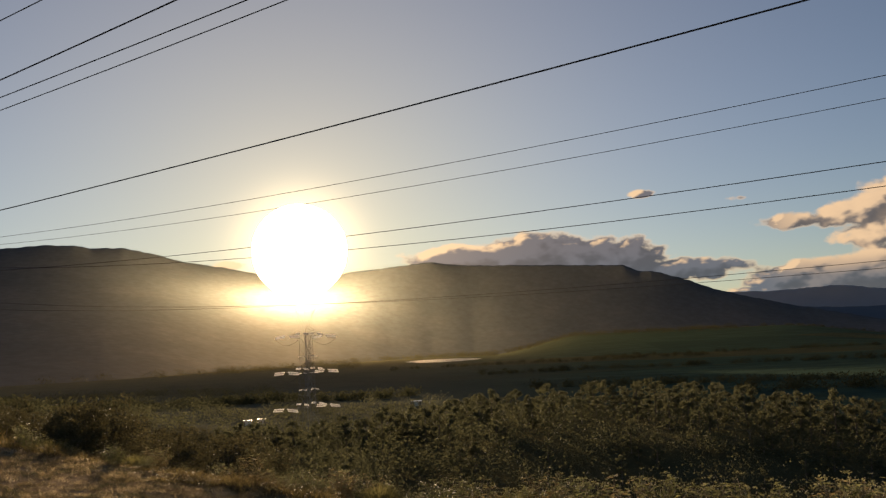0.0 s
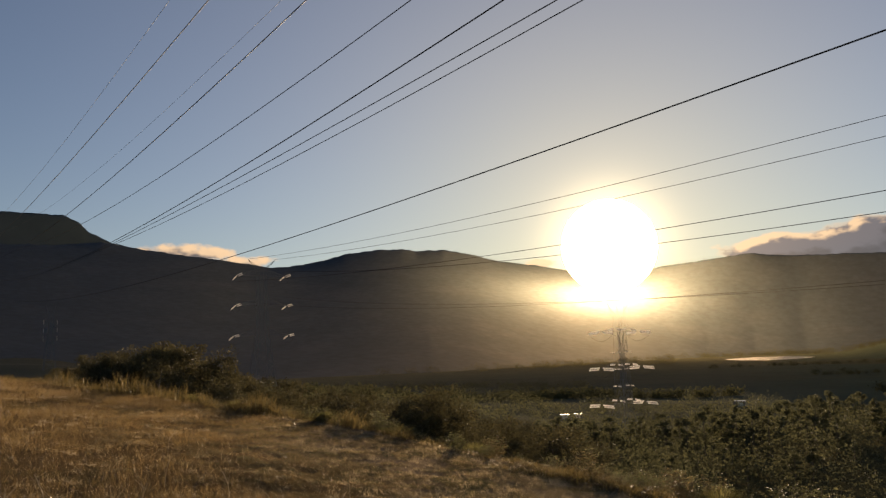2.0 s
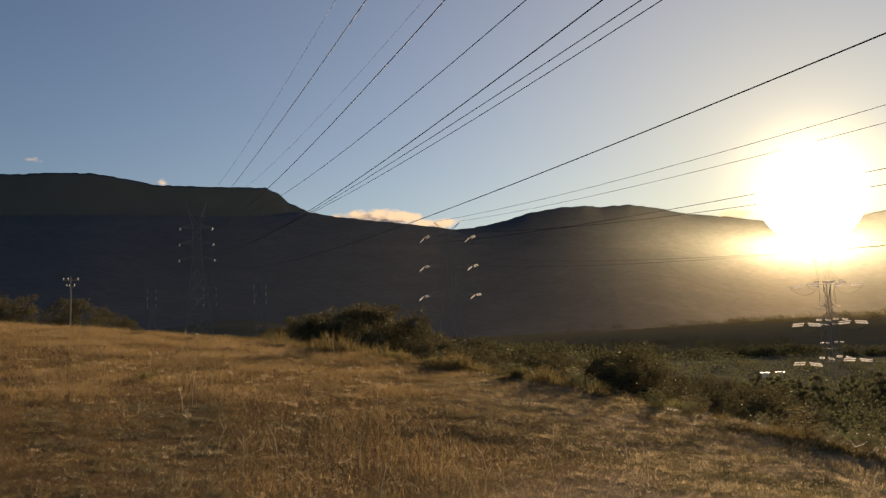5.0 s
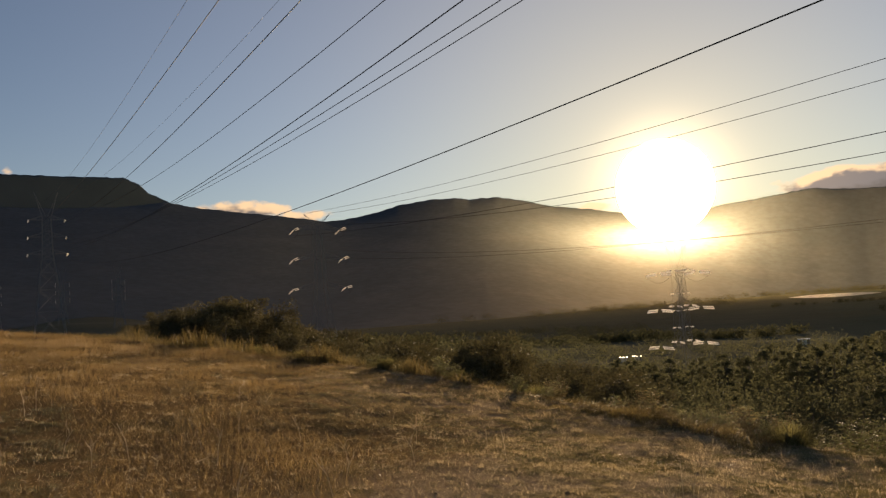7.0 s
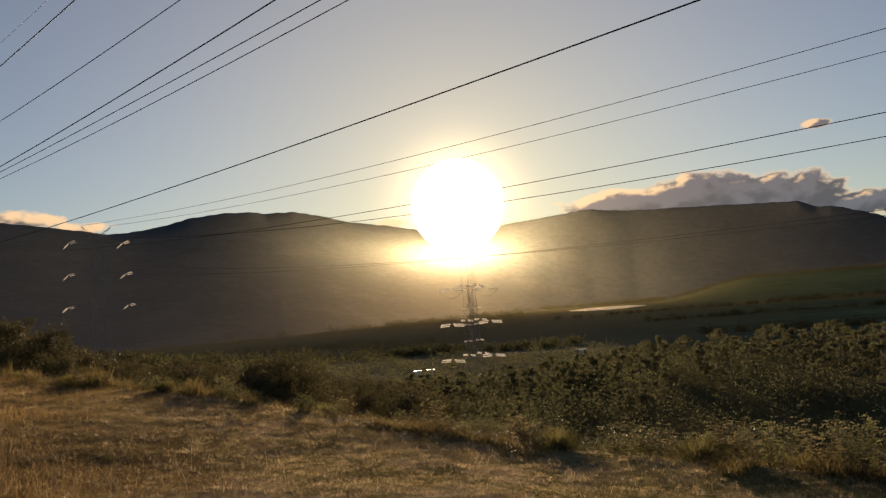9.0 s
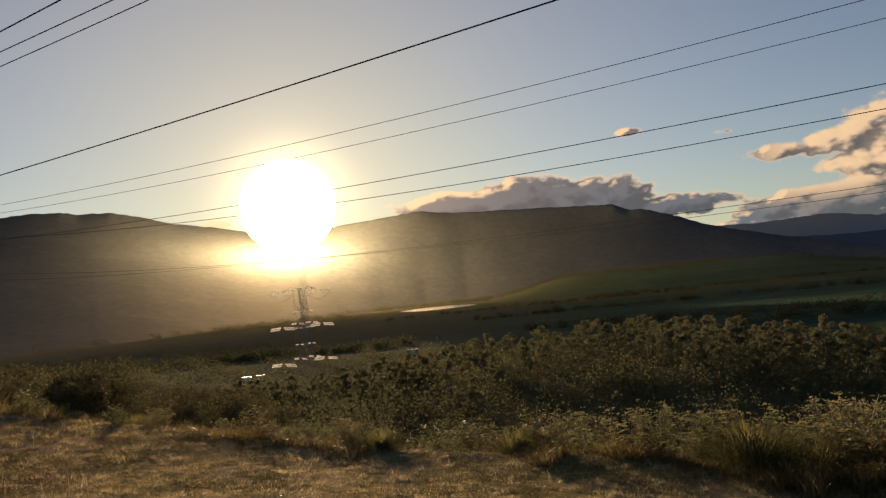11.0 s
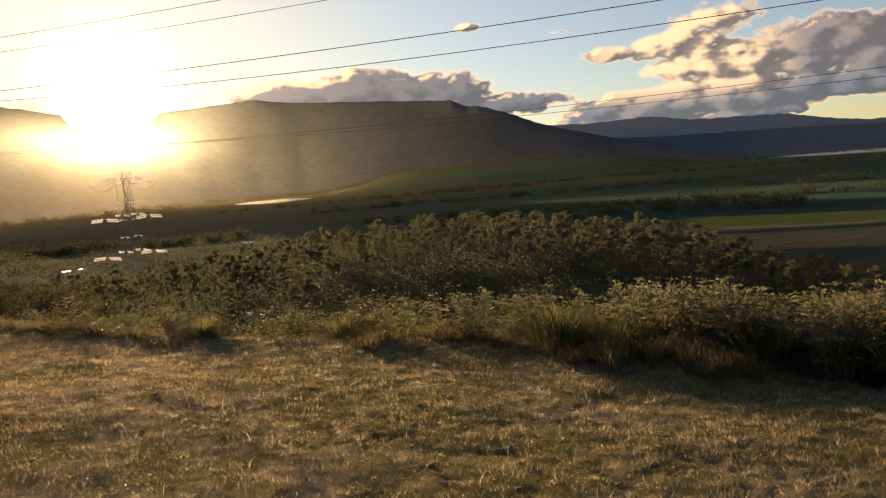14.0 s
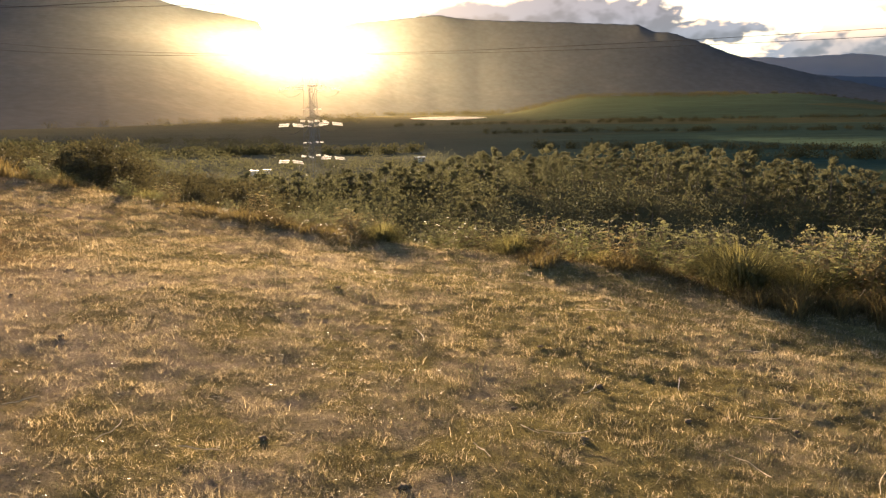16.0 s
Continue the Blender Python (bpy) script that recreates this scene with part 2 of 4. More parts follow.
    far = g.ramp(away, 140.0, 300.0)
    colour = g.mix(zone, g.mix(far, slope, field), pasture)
    tiny = g.noise(place, 70.0, 4.0, 0.7)
    colour = g.mix(g.ramp(tiny, 0.52, 0.34, 0.0, 0.6), colour, g.vec("SCALE", colour, scale=0.42))
    height = g.math("ADD", g.math("MULTIPLY", mid, 0.5), g.math("ADD", g.math("MULTIPLY", fine, 0.5), g.math("MULTIPLY", tiny, 0.35)))
    node = g.add("ShaderNodeBsdfPrincipled")
    g.put(node.inputs["Base Color"], colour)
    g.put(node.inputs["Normal"], bumped(g, height, 0.08, 0.9))
    node.inputs["Roughness"].default_value, node.inputs["Specular IOR Level"].default_value = 0.95, 0.0
    # the fine nap of the grass catches low light
    g.put(node.inputs["Sheen Weight"], g.math("ADD", 0.05, g.math("MULTIPLY", zone, 0.43)))
    node.inputs["Sheen Roughness"].default_value = 0.55
    g.put(node.inputs["Sheen Tint"], g.vec("MULTIPLY", colour, (2.0, 1.9, 1.7)))
    return node.outputs[0]


def forest_look(g, place):
    clump = g.add("ShaderNodeTexVoronoi", feature="F1")
    g.put(clump.inputs["Vector"], place)
    clump.inputs["Scale"].default_value = 0.045
    big = g.noise(place, 0.003, 6.0, 0.6)
    gully = g.noise(g.vec("MULTIPLY", place, (0.006, 0.006, 0.0015)), 1.0, 6.0, 0.6)
    # forest tones shifted to blue-grey: the haze over the slope is in the colour
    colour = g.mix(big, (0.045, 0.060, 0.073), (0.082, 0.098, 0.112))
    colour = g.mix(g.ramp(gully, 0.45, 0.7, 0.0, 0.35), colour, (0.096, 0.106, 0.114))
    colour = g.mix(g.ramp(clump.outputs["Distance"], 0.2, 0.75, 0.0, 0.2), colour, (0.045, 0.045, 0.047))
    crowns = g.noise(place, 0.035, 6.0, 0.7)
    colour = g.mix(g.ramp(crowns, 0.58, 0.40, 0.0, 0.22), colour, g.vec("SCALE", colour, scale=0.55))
    height = g.math("SUBTRACT", g.math("MULTIPLY", crowns, 1.5), clump.outputs["Distance"])
    return principled(g, colour, 0.95, normal=bumped(g, height, 2.0, 0.04), spec=0.05)


def far_look(a, b):
    def build(g, place):
        return principled(g, g.mix(g.noise(place, 0.006, 6.0, 0.6), a, b), 0.95, spec=0.05)
    return build


def water_look(g, place):
    ripple = g.noise(g.vec("MULTIPLY", place, (0.5, 1.6, 1)), 1.0, 4.0)
    return principled(g, (0.12, 0.125, 0.12), 0.30, normal=bumped(g, ripple, 2.0, 1.0), spec=1.0)


def steel_look(g, place):
    rust = g.noise(place, 1.7, 6.0, 0.6)
    colour = g.mix(g.ramp(rust, 0.5, 0.75), (0.20, 0.205, 0.21), (0.14, 0.12, 0.10))
    return principled(g, colour, g.ramp(rust, 0.3, 0.7, 0.65, 0.85), 0.15, spec=0.1)


def wire_look(g, place):
    return principled(g, g.mix(g.noise(place, 3.0), (0.03, 0.03, 0.032), (0.06, 0.06, 0.06)), 0.7, 0.1)


def porcelain_look(g, place):
    colour = g.mix(g.noise(place, 6.0), (0.82, 0.80, 0.77), (0.92, 0.91, 0.88))
    front = principled(g, colour, 0.15, spec=0.7)
    behind = g.add("ShaderNodeBsdfTranslucent")
    g.put(behind.inputs[0], colour)
    mixed = g.add("ShaderNodeMixShader")
    mixed.inputs[0].default_value = 0.7
    g.put(mixed.inputs[1], front)
    g.put(mixed.inputs[2], behind.outputs[0])
    return mixed.outputs[0]


def bark_look(g, place):
    grain = g.noise(g.vec("MULTIPLY", place, (9, 9, 1.5)), 1.0, 6.0, 0.65)
    return principled(g, g.mix(grain, (0.045, 0.035, 0.025), (0.20, 0.17, 0.13)), 0.9, normal=bumped(g, grain, 0.02))


def sun_look(g, place):
    node = g.add("ShaderNodeEmission")
    node.inputs[0].default_value, node.inputs[1].default_value = (1.0, 0.66, 0.32, 1), SUN_GLOW
    return node.outputs[0]


SUN_GLOW = 58.0
M_GROUND = material("pasture_ground", ground_look)
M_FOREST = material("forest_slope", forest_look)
# foothills and distant range: pale blue aerial haze painted into the base colour
M_HAZED_FOREST = material("far_forest", far_look((0.085, 0.10, 0.12), (0.12, 0.135, 0.15)))
M_HAZED_HILL = material("blue_hills", far_look((0.17, 0.20, 0.24), (0.22, 0.245, 0.29)))
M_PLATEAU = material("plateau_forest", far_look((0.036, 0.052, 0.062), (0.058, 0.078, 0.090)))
M_WATER = material("lake_water", water_look)
M_STEEL = material("galvanised_steel", steel_look)
M_WIRE = material("cable_metal", wire_look)
M_PORCELAIN = material("porcelain", porcelain_look)
M_BARK = material("bark", bark_look)
M_SUN = material("sun_surface", sun_look)
M_STRAW = material("straw_blades", leafy((0.29, 0.235, 0.16), (0.60, 0.505, 0.375), 0.6, 0.45, spec=0.3))
M_BLEACH = material("bleached_straw", leafy((0.42, 0.33, 0.20), (0.72, 0.60, 0.40), 0.4, 0.4, spec=0.35))
M_GOLD = material("golden_blades", leafy((0.088, 0.061, 0.028), (0.275, 0.198, 0.10), 0.5, 0.5, spec=0.2))
M_BUSH = material("bush_leaves", leafy((0.04, 0.040, 0.023), (0.10, 0.090, 0.05), 0.28, 0.7, scale=0.5, spec=0.05, single=0.3))
M_FAR_LEAF = material("far_leaves", leafy((0.05, 0.056, 0.03), (0.10, 0.10, 0.055), 0.3, 0.8, scale=0.05, spec=0.0, single=0.2))
M_WEED_STALK = material("weed_stalk", lambda g, place: principled(g, g.mix(g.noise(place, 30.0), (0.12, 0.09, 0.05), (0.27, 0.21, 0.12)), 0.85))
M_RANK = material("rank_blades", leafy((0.07, 0.058, 0.026), (0.22, 0.172, 0.082), 0.5))
M_TURF = material("turf_blades", leafy((0.066, 0.052, 0.029), (0.215, 0.172, 0.10), 0.5, 0.5, spec=0.2))
M_CLUMP = material("clump_blades", leafy((0.15, 0.12, 0.080), (0.48, 0.40, 0.285), 0.55, 0.5, spec=0.2))
M_DARKBLADE = material("dark_blades", leafy((0.045, 0.045, 0.028), (0.15, 0.135, 0.08), 0.4, 0.5, spec=0.2))
M_GREENBLADE = material("green_blades", leafy((0.08, 0.09, 0.042), (0.27, 0.265, 0.13), 0.5, 0.45, spec=0.3))
M_TUSSOCK = material("tussock_blades", leafy((0.045, 0.050, 0.020), (0.25, 0.23, 0.11), 0.5, 0.9, spec=0.0))
M_WEED = material("weed_leaves", leafy((0.066, 0.078, 0.038), (0.20, 0.205, 0.108), 0.62))
M_RUSTWEED = material("rusty_weed_leaves", leafy((0.095, 0.080, 0.044), (0.24, 0.195, 0.115), 0.62))
M_HEAD = material("dry_flower_heads", leafy((0.10, 0.105, 0.058), (0.24, 0.235, 0.14), 0.5))
M_LEAF = material("tree_leaves", leafy((0.060, 0.068, 0.042), (0.114, 0.117, 0.072), 0.45, 0.7, scale=0.5, spec=0.05, single=0.15))


# ---------------------------------------------------------------- mesh helpers
def mesh_object(name, verts, faces, mat, parent=None, smooth=False):
    me = bpy.data.meshes.new(name)
    me.from_pydata([tuple(v) for v in np.asarray(verts).tolist()], [], [tuple(f) for f in np.asarray(faces).tolist()])
    me.materials.append(mat)
    if smooth:
        me.shade_smooth()
    ob = new(name, me)
    if parent is not None:
        ob.parent = parent
    return ob


def part(name, bm, mat, parent=None, label="", smooth=False):
    me = bpy.data.meshes.new(name)
    bm.to_mesh(me)
    bm.free()
    me.materials.append(mat)
    if smooth:
        me.shade_smooth()
    ob = new(name, me)
    if parent is not None:
        ob.parent = parent
    if label:
        ob["label"] = label
    return ob


def beam(bm, a, b, w, sides=4, w2=None):
    """A straight bar from a to b."""
    a, b = Vector(a), Vector(b)
    z = (b - a).normalized()
    x = z.orthogonal().normalized()
    y = z.cross(x)
    rings = []
    for p, r in ((a, w), (b, w if w2 is None else w2)):
        rings.append([bm.verts.new(p + (x * math.cos(k * math.tau / sides) + y * math.sin(k * math.tau / sides)) * r) for k in range(sides)])
    for k in range(sides):
        bm.faces.new((rings[0][k], rings[0][(k + 1) % sides], rings[1][(k + 1) % sides], rings[1][k]))
    bm.faces.new(rings[0][::-1])
    bm.faces.new(rings[1])


def tube(bm, points, radius, sides=5):
    """A bent bar through points."""
    rings = []
    for i, p in enumerate(points):
        z = (points[min(i + 1, len(points) - 1)] - points[max(i - 1, 0)]).normalized()
        x = z.cross(Vector((0.2, 0.1, 1))).normalized()
        y = z.cross(x)
        rings.append([bm.verts.new(p + (x * math.cos(k * math.tau / sides) + y * math.sin(k * math.tau / sides)) * radius) for k in range(sides)])
    for a, b in zip(rings, rings[1:]):
        for k in range(sides):
            bm.faces.new((a[k], a[(k + 1) % sides], b[(k + 1) % sides], b[k]))


def fbm(x, y, seed, octaves=5, rough=0.5):
    """Smooth value noise on arrays, about -1 to 1."""
    total, amp, size = np.zeros_like(x), 1.0, 1.0
    norm = 0.0
    for o in range(octaves):
        xi, yi = np.floor(x * size).astype(np.int64), np.floor(y * size).astype(np.int64)
        fx, fy = x * size - xi, y * size - yi
        fx, fy = fx * fx * (3 - 2 * fx), fy * fy * (3 - 2 * fy)

        def corner(i, j):
            h = (i * 374761393 + j * 668265263 + (seed + o) * 974711) & 0x7FFFFFFF
            h = ((h ^ (h >> 13)) * 1274126177) & 0x7FFFFFFF
            return ((h ^ (h >> 16)) & 0xFFFF) / 32767.5 - 1.0
        v = (corner(xi, yi) * (1 - fx) + corner(xi + 1, yi) * fx) * (1 - fy) + (corner(xi, yi + 1) * (1 - fx) + corner(xi + 1, yi + 1) * fx) * fy
        total += v * amp
        norm += amp
        amp *= rough
        size *= 2.03
    return total / norm * 1.4


def smooth_step(v, a, b):
    t = np.clip((v - a) / (b - a), 0, 1)
    return t * t * (3 - 2 * t)


# ---------------------------------------------------------------- the land
EDGE_AZ = [-180, -150, -90, -60, -43, -31, -22, -8.5, 1.5, 10, 16, 22, 27, 33.5, 41, 45, 52, 58, 75, 110, 180]
EDGE_D = [60, 40, 10, 7.6, 7.6, 7.9, 8.5, 8.8, 9.3, 10.5, 11.8, 13.4, 15, 17.6, 20.6, 23.4, 27, 30, 36, 45, 60]
FAR_AZ = [-180, -100, -60, -20, 5, 30, 42, 50, 75, 120, 180]
FAR_Z = [14, -22, -32, -31, -27, -14, -4, -0.5, 5, 12, 14]


# the crest of the wood on the knoll below the pasture, seen from the eye
TOP_AZ = [-56, -50, -44.4, -39, -36, -32, -27, -22, -17.4, -12, -6.5, -3, 5, 15, 22]
TOP_EL = [-9.6, -9.0, -8.3, -7.0, -5.8, -4.8, -4.0, -3.4, -3.1, -3.3, -3.5, -4.2, -4.9, -4.9, -5.4]
MID_Y = 0.54  # the eye stands this far ahead of the pivot


def azimuth(x, y):
    return np.degrees(np.arctan2(-x, y - MID_Y))


def spot(az, r):
    """A place on the plan, r metres from the eye at az degrees left of straight ahead."""
    a = radians(az)
    return Vector((-math.sin(a) * r, math.cos(a) * r + MID_Y, 0))


def edge_of(az):
    return np.interp(az, EDGE_AZ, EDGE_D)


def land(x, y, fine=True):
    """The height of the ground."""
    x, y = np.asarray(x, float), np.asarray(y, float)
    r, az = np.hypot(x, y - MID_Y), azimuth(x, y)
    e = edge_of(az)
    k = np.where(r > e, e / np.maximum(r, 1e-6), 1.0)
    near = -0.087 * x * k - 0.008 * y * k
    far = np.interp(az, FAR_AZ, FAR_Z) + fbm(x / 60, y / 60, 5, 4) * 2.0
    s = 1 - np.exp(-np.maximum(r - e, 0) / 105.0)
    z = near * (1 - s) + far * s
    crown = 1.65 + r * np.tan(np.radians(np.interp(az, TOP_AZ, TOP_EL))) - 6.2 + fbm(x / 25, y / 25, 6, 3) * 0.8
    z = z + np.maximum(0, crown - z) * np.exp(-((r - 140) / 52.0) ** 4) * smooth_step(az, -60, -50) * (1 - smooth_step(az, 12, 24))
    s2 = smooth_step(r, 350, 950)
    z = z * (1 - s2) + PLAIN_Z * s2
    z = z + 31 * np.exp(-((az - 46.0) / 8.0) ** 2) * smooth_step(r, 400, 720) * (1 - smooth_step(r, 950, 1400))
    # the paddocks climb towards the foot of the mountain
    z = z + 52 * smooth_step(r, 1500, 2700) * smooth_step(-az, 7, 14) * (1 - smooth_step(-az, 26, 36))
    if fine:
        lumps = fbm(x / 0.5, y / 0.5, 11, 3, 0.6) * 0.010 + fbm(x / 3.0, y / 3.0, 12, 3) * 0.05
        lumps = lumps + (0.5 - np.abs(fbm(x / 0.08, y / 0.08, 13, 2, 0.6))) * (0.006 + 0.014 * smooth_step(-az, -6, 14) * smooth_step(r, 3.6, 5.0)) * (1 - smooth_step(r, 9, 16))
        z = z + lumps * smooth_step(r, 0.8, 2.0) * (1 - smooth_step(r, 25, 60))
    return z


def land_at(x, y):
    return float(land(np.array([x]), np.array([y]))[0])


def build_ground():
    az = np.radians(np.concatenate([np.arange(-180, -62, 3.0), np.arange(-62, 70, 0.3), np.arange(70, 180, 3.0)]))
    rings = [0.4]
    while rings[-1] < 4950:
        rings.append(rings[-1] * (1.10 if rings[-1] < 1.6 else 1.0085 if rings[-1] < 10 else 1.018 if rings[-1] < 26 else 1.045))
    rings[-1] = 4980.0
    R, A = np.meshgrid(np.array(rings), az, indexing="ij")
    X, Y = -np.sin(A) * R, np.cos(A) * R
    Z = land(X, Y)
    n, m = X.shape
    verts = np.concatenate([np.stack([X.ravel(), Y.ravel(), Z.ravel()], 1), [[0, 0, land_at(0, 0)]]])
    i, j = np.meshgrid(np.arange(n - 1), np.arange(m), indexing="ij")
    j2 = (j + 1) % m
    faces = np.stack([i * m + j, (i + 1) * m + j, (i + 1) * m + j2, i * m + j2], -1).reshape(-1, 4)
    fan = [(n * m, k, (k + 1) % m) for k in range(m)]
    me = bpy.data.meshes.new("ground")
    me.from_pydata([tuple(v) for v in verts.tolist()], [], [tuple(f) for f in faces.tolist()] + fan)
    me.materials.append(M_GROUND)
    me.shade_smooth()
    azd = azimuth(verts[:, 0], verts[:, 1])
    r = np.hypot(verts[:, 0], verts[:, 1] - MID_Y)
    wobble = fbm(verts[:, 0] / 1.5, verts[:, 1] / 1.5, 21, 3) * 0.5
    pasture = 1 - smooth_step(r - edge_of(azd) + wobble, -0.2, 1.2)
    shifted = azd + fbm(verts[:, 0] / 4, verts[:, 1] / 4, 22, 3) * 12
    # dry grass to the left; to the right the weeds' shade as greener, darker turf
    dryness = smooth_step(shifted, 10, 48) * 0.7 - smooth_step(-shifted, -4, 24) * 0.45
    fade = smooth_step(np.abs(azd), 90, 150)
    dryness = dryness * (1 - fade) + 0.15 * fade
    for key, values in (("pasture", pasture), ("dryness", dryness)):
        layer = me.attributes.new(key, "FLOAT", "POINT")
        layer.data.foreach_set("value", values.astype(np.float32))
    return tagged(new("ground", me), "dry cropped hillside pasture falling to green valley paddocks", "ground", kind="structure")


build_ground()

# ridge lines: azimuth and elevation of the crest
RIDGE_AZ = [85, 70, 59, 57, 54.7, 51.8, 50.9, 46, 43.5, 42.5, 42, 41.2, 40.5, 38.7, 36, 33.1, 29.9, 27.9, 26.3, 25, 22.8, 20.9, 19.8, 17.9, 16,
            13.8, 11.2, 8.1, 5.0, 1.8, -0.7, -3.1, -5.5, -11.1, -16.8, -17.8, -18.6, -20.7, -22.7, -24.5, -28, -36]
RIDGE_EL = [9.0, 10.0, 10.5, 10.7, 10.7, 10.25, 10.0, 9.9, 9.83, 9.36, 8.8, 8.43, 8.05, 7.7, 7.33, 6.95, 6.42, 6.61, 6.95, 7.3, 7.55, 7.6, 7.4, 7.45, 7.05,
            6.45, 6.02, 5.36, 5.3, 5.55, 5.8, 6.0, 5.65, 5.4, 5.05, 4.55, 4.55, 3.85, 3.0, 2.45, 1.5, -0.3]


# below the plateau the crest of the escarpment runs on as a bench
FRONT_AZ = [85, 70, 60, 54, 48, 44, 42] + RIDGE_AZ[11:]
FRONT_EL = [7.6, 7.8, 7.9, 8.0, 7.85, 7.9, 8.05] + [min(v, 8.15) for v in RIDGE_EL[11:]]


def build_range(name, label, az0, az1, step, crest_az, crest_el, crest_r, base_az, base_r, seed, gully, mat=None):
    az = np.arange(az1, az0, -step)
    t = np.concatenate([np.linspace(0, 1, 64) ** 0.8, [1.05, 1.12, 1.25, 1.4]])
    A, T = np.meshgrid(az, t, indexing="ij")
    base = sum(np.interp(A + d, base_az, base_r) for d in range(-9, 10, 3)) / 7
    top = crest_r + fbm(A / 14, A * 0, seed, 2) * 90
    sharp = np.interp(A, crest_az[::-1], crest_el[::-1])
    bumps = fbm(A * 2.6, A * 0 + 3.3, seed + 2, 3, 0.6) * 0.05 * smooth_step(T, 0.975, 1.0)
    bell = [(d / 2, math.exp(-(d / 2 / 4.5) ** 2)) for d in range(-20, 21)]
    soft = sum(np.interp(A + d, crest_az[::-1], crest_el[::-1]) * w for d, w in bell) / sum(w for d, w in bell)
    weight = smooth_step(T, 0.86, 0.995)
    el = soft * (1 - weight) + sharp * weight + bumps
    R = base + (top - base) * T
    x, y = -np.sin(np.radians(A)) * R, np.cos(np.radians(A)) * R
    height = top * np.tan(np.radians(el)) + EYE_Z - (PLAIN_Z - 6)
    rise = np.where(T <= 1, 0.3 * T + 0.7 * T ** 1.6, 1 - (T - 1) * 1.2)
    folds = fbm(x / 520, y / 520, seed + 5, 4, 0.45) * gully * np.clip(T, 0, 1) * np.clip(1 - T, 0, 1) * 4
    z = PLAIN_Z - 6 + height * rise + folds + fbm(x / 18, y / 18, seed + 9, 2) * 0.4 * np.clip(T * 4, 0, 1) * np.where(T > 0.97, 0.3, 1)
    n, m = A.shape
    i, j = np.meshgrid(np.arange(n - 1), np.arange(m - 1), indexing="ij")
    faces = np.stack([i * m + j, (i + 1) * m + j, (i + 1) * m + j + 1, i * m + j + 1], -1).reshape(-1, 4)
    ob = mesh_object(name, np.stack([x.ravel(), y.ravel(), z.ravel()], 1), faces, mat or M_FOREST, smooth=True)
    return tagged(ob, label, "mountain", kind="structure")


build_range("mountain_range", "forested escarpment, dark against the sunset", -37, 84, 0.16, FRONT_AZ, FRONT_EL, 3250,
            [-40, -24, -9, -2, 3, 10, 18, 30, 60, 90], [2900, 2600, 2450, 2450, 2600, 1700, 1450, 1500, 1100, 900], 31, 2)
build_range("cliff_plateau", "flat-topped plateau ending in a cliff step above the escarpment", 39.5, 84, 0.12, RIDGE_AZ[:14], RIDGE_EL[:14], 3900,
            [30, 90], [3350, 3350], 37, 8, M_PLATEAU)
build_range("foothills", "low dark wooded hills with haze painted in, at the end of the plain", -66, -12, 0.2, [-12, -17, -24, -30, -38, -46, -66], [0.2, 1.5, 1.9, 1.35, 1.2, 0.95, 0.9], 4050,
            [-70, -10], [3750, 3200], 47, 25, M_HAZED_FOREST)
build_range("distant_hills", "distant range in painted haze blue under the cloud bank", -70, -18, 0.2, [-18, -23, -26, -30.5, -33, -38.4, -39.1, -41.5, -43.5, -50, -70],
            [1.5, 2.8, 2.65, 2.75, 2.3, 2.15, 2.1, 1.6, 1.3, 1.2, 1.5], 4700, [-70, -10], [4200, 4200], 53, 40, M_HAZED_HILL)


def lake(name, label, az_a, az_b, r_mid, r_half, seed):
    bm = bmesh.new()
    n = 90
    rng = random.Random(seed)
    jag = [rng.uniform(0.75, 1.1) for _ in range(n)]
    ring = []
    for k in range(n):
        a = k * math.tau / n
        j = (jag[k] + jag[k - 1] + jag[(k + 1) % n]) / 3
        az = (az_a + az_b) / 2 + (az_b - az_a) / 2 * math.cos(a)
        r = r_mid + r_half * math.sin(a) * j * (0.35 + 0.65 * abs(math.sin(a)))
        p = toward(az) * r
        ring.append(bm.verts.new((p.x, p.y, PLAIN_Z + 0.15)))
    bm.faces.new(ring)
    bmesh.ops.recalc_face_normals(bm, faces=bm.faces)
    return tagged(part(name, bm, M_WATER), label, "lake", kind="structure")


lake("lake", "pale still lake reflecting the sky on the plain", -1.1, -6.5, 1920, 220, 3)
lake("far_lagoon", "narrow far water reflecting the bright sky", -37.6, -48, 2900, 420, 4)

# ---------------------------------------------------------------- glowing ball for the sun and its glare
# oversized ball added before the ridge: imitates the glare, brightens the slope behind
SUN_FAR = 2890.0
bm = bmesh.new()
bmesh.ops.create_icosphere(bm, subdivisions=4, radius=SUN_FAR * math.tan(radians(3.3)))
sun_ball = part("sun", bm, M_SUN, smooth=True)
sun_ball.location = toward(SUN_AZ, SUN_EL - 0.05) * SUN_FAR
tagged(sun_ball, "glowing ball before the ridge, standing in for the low sun's glare", "sun", kind="structure")

# ---------------------------------------------------------------- power lines
LINE_AZ = 52.0
ALONG = toward(LINE_AZ)
ACROSS = toward(LINE_AZ - 90)


def on_line(n, s, h):
    """A place n metres across from the eye, s along the lines, h above the eye."""
    return ACROSS * n + ALONG * s + Vector((0, 0.54, EYE_Z + h))


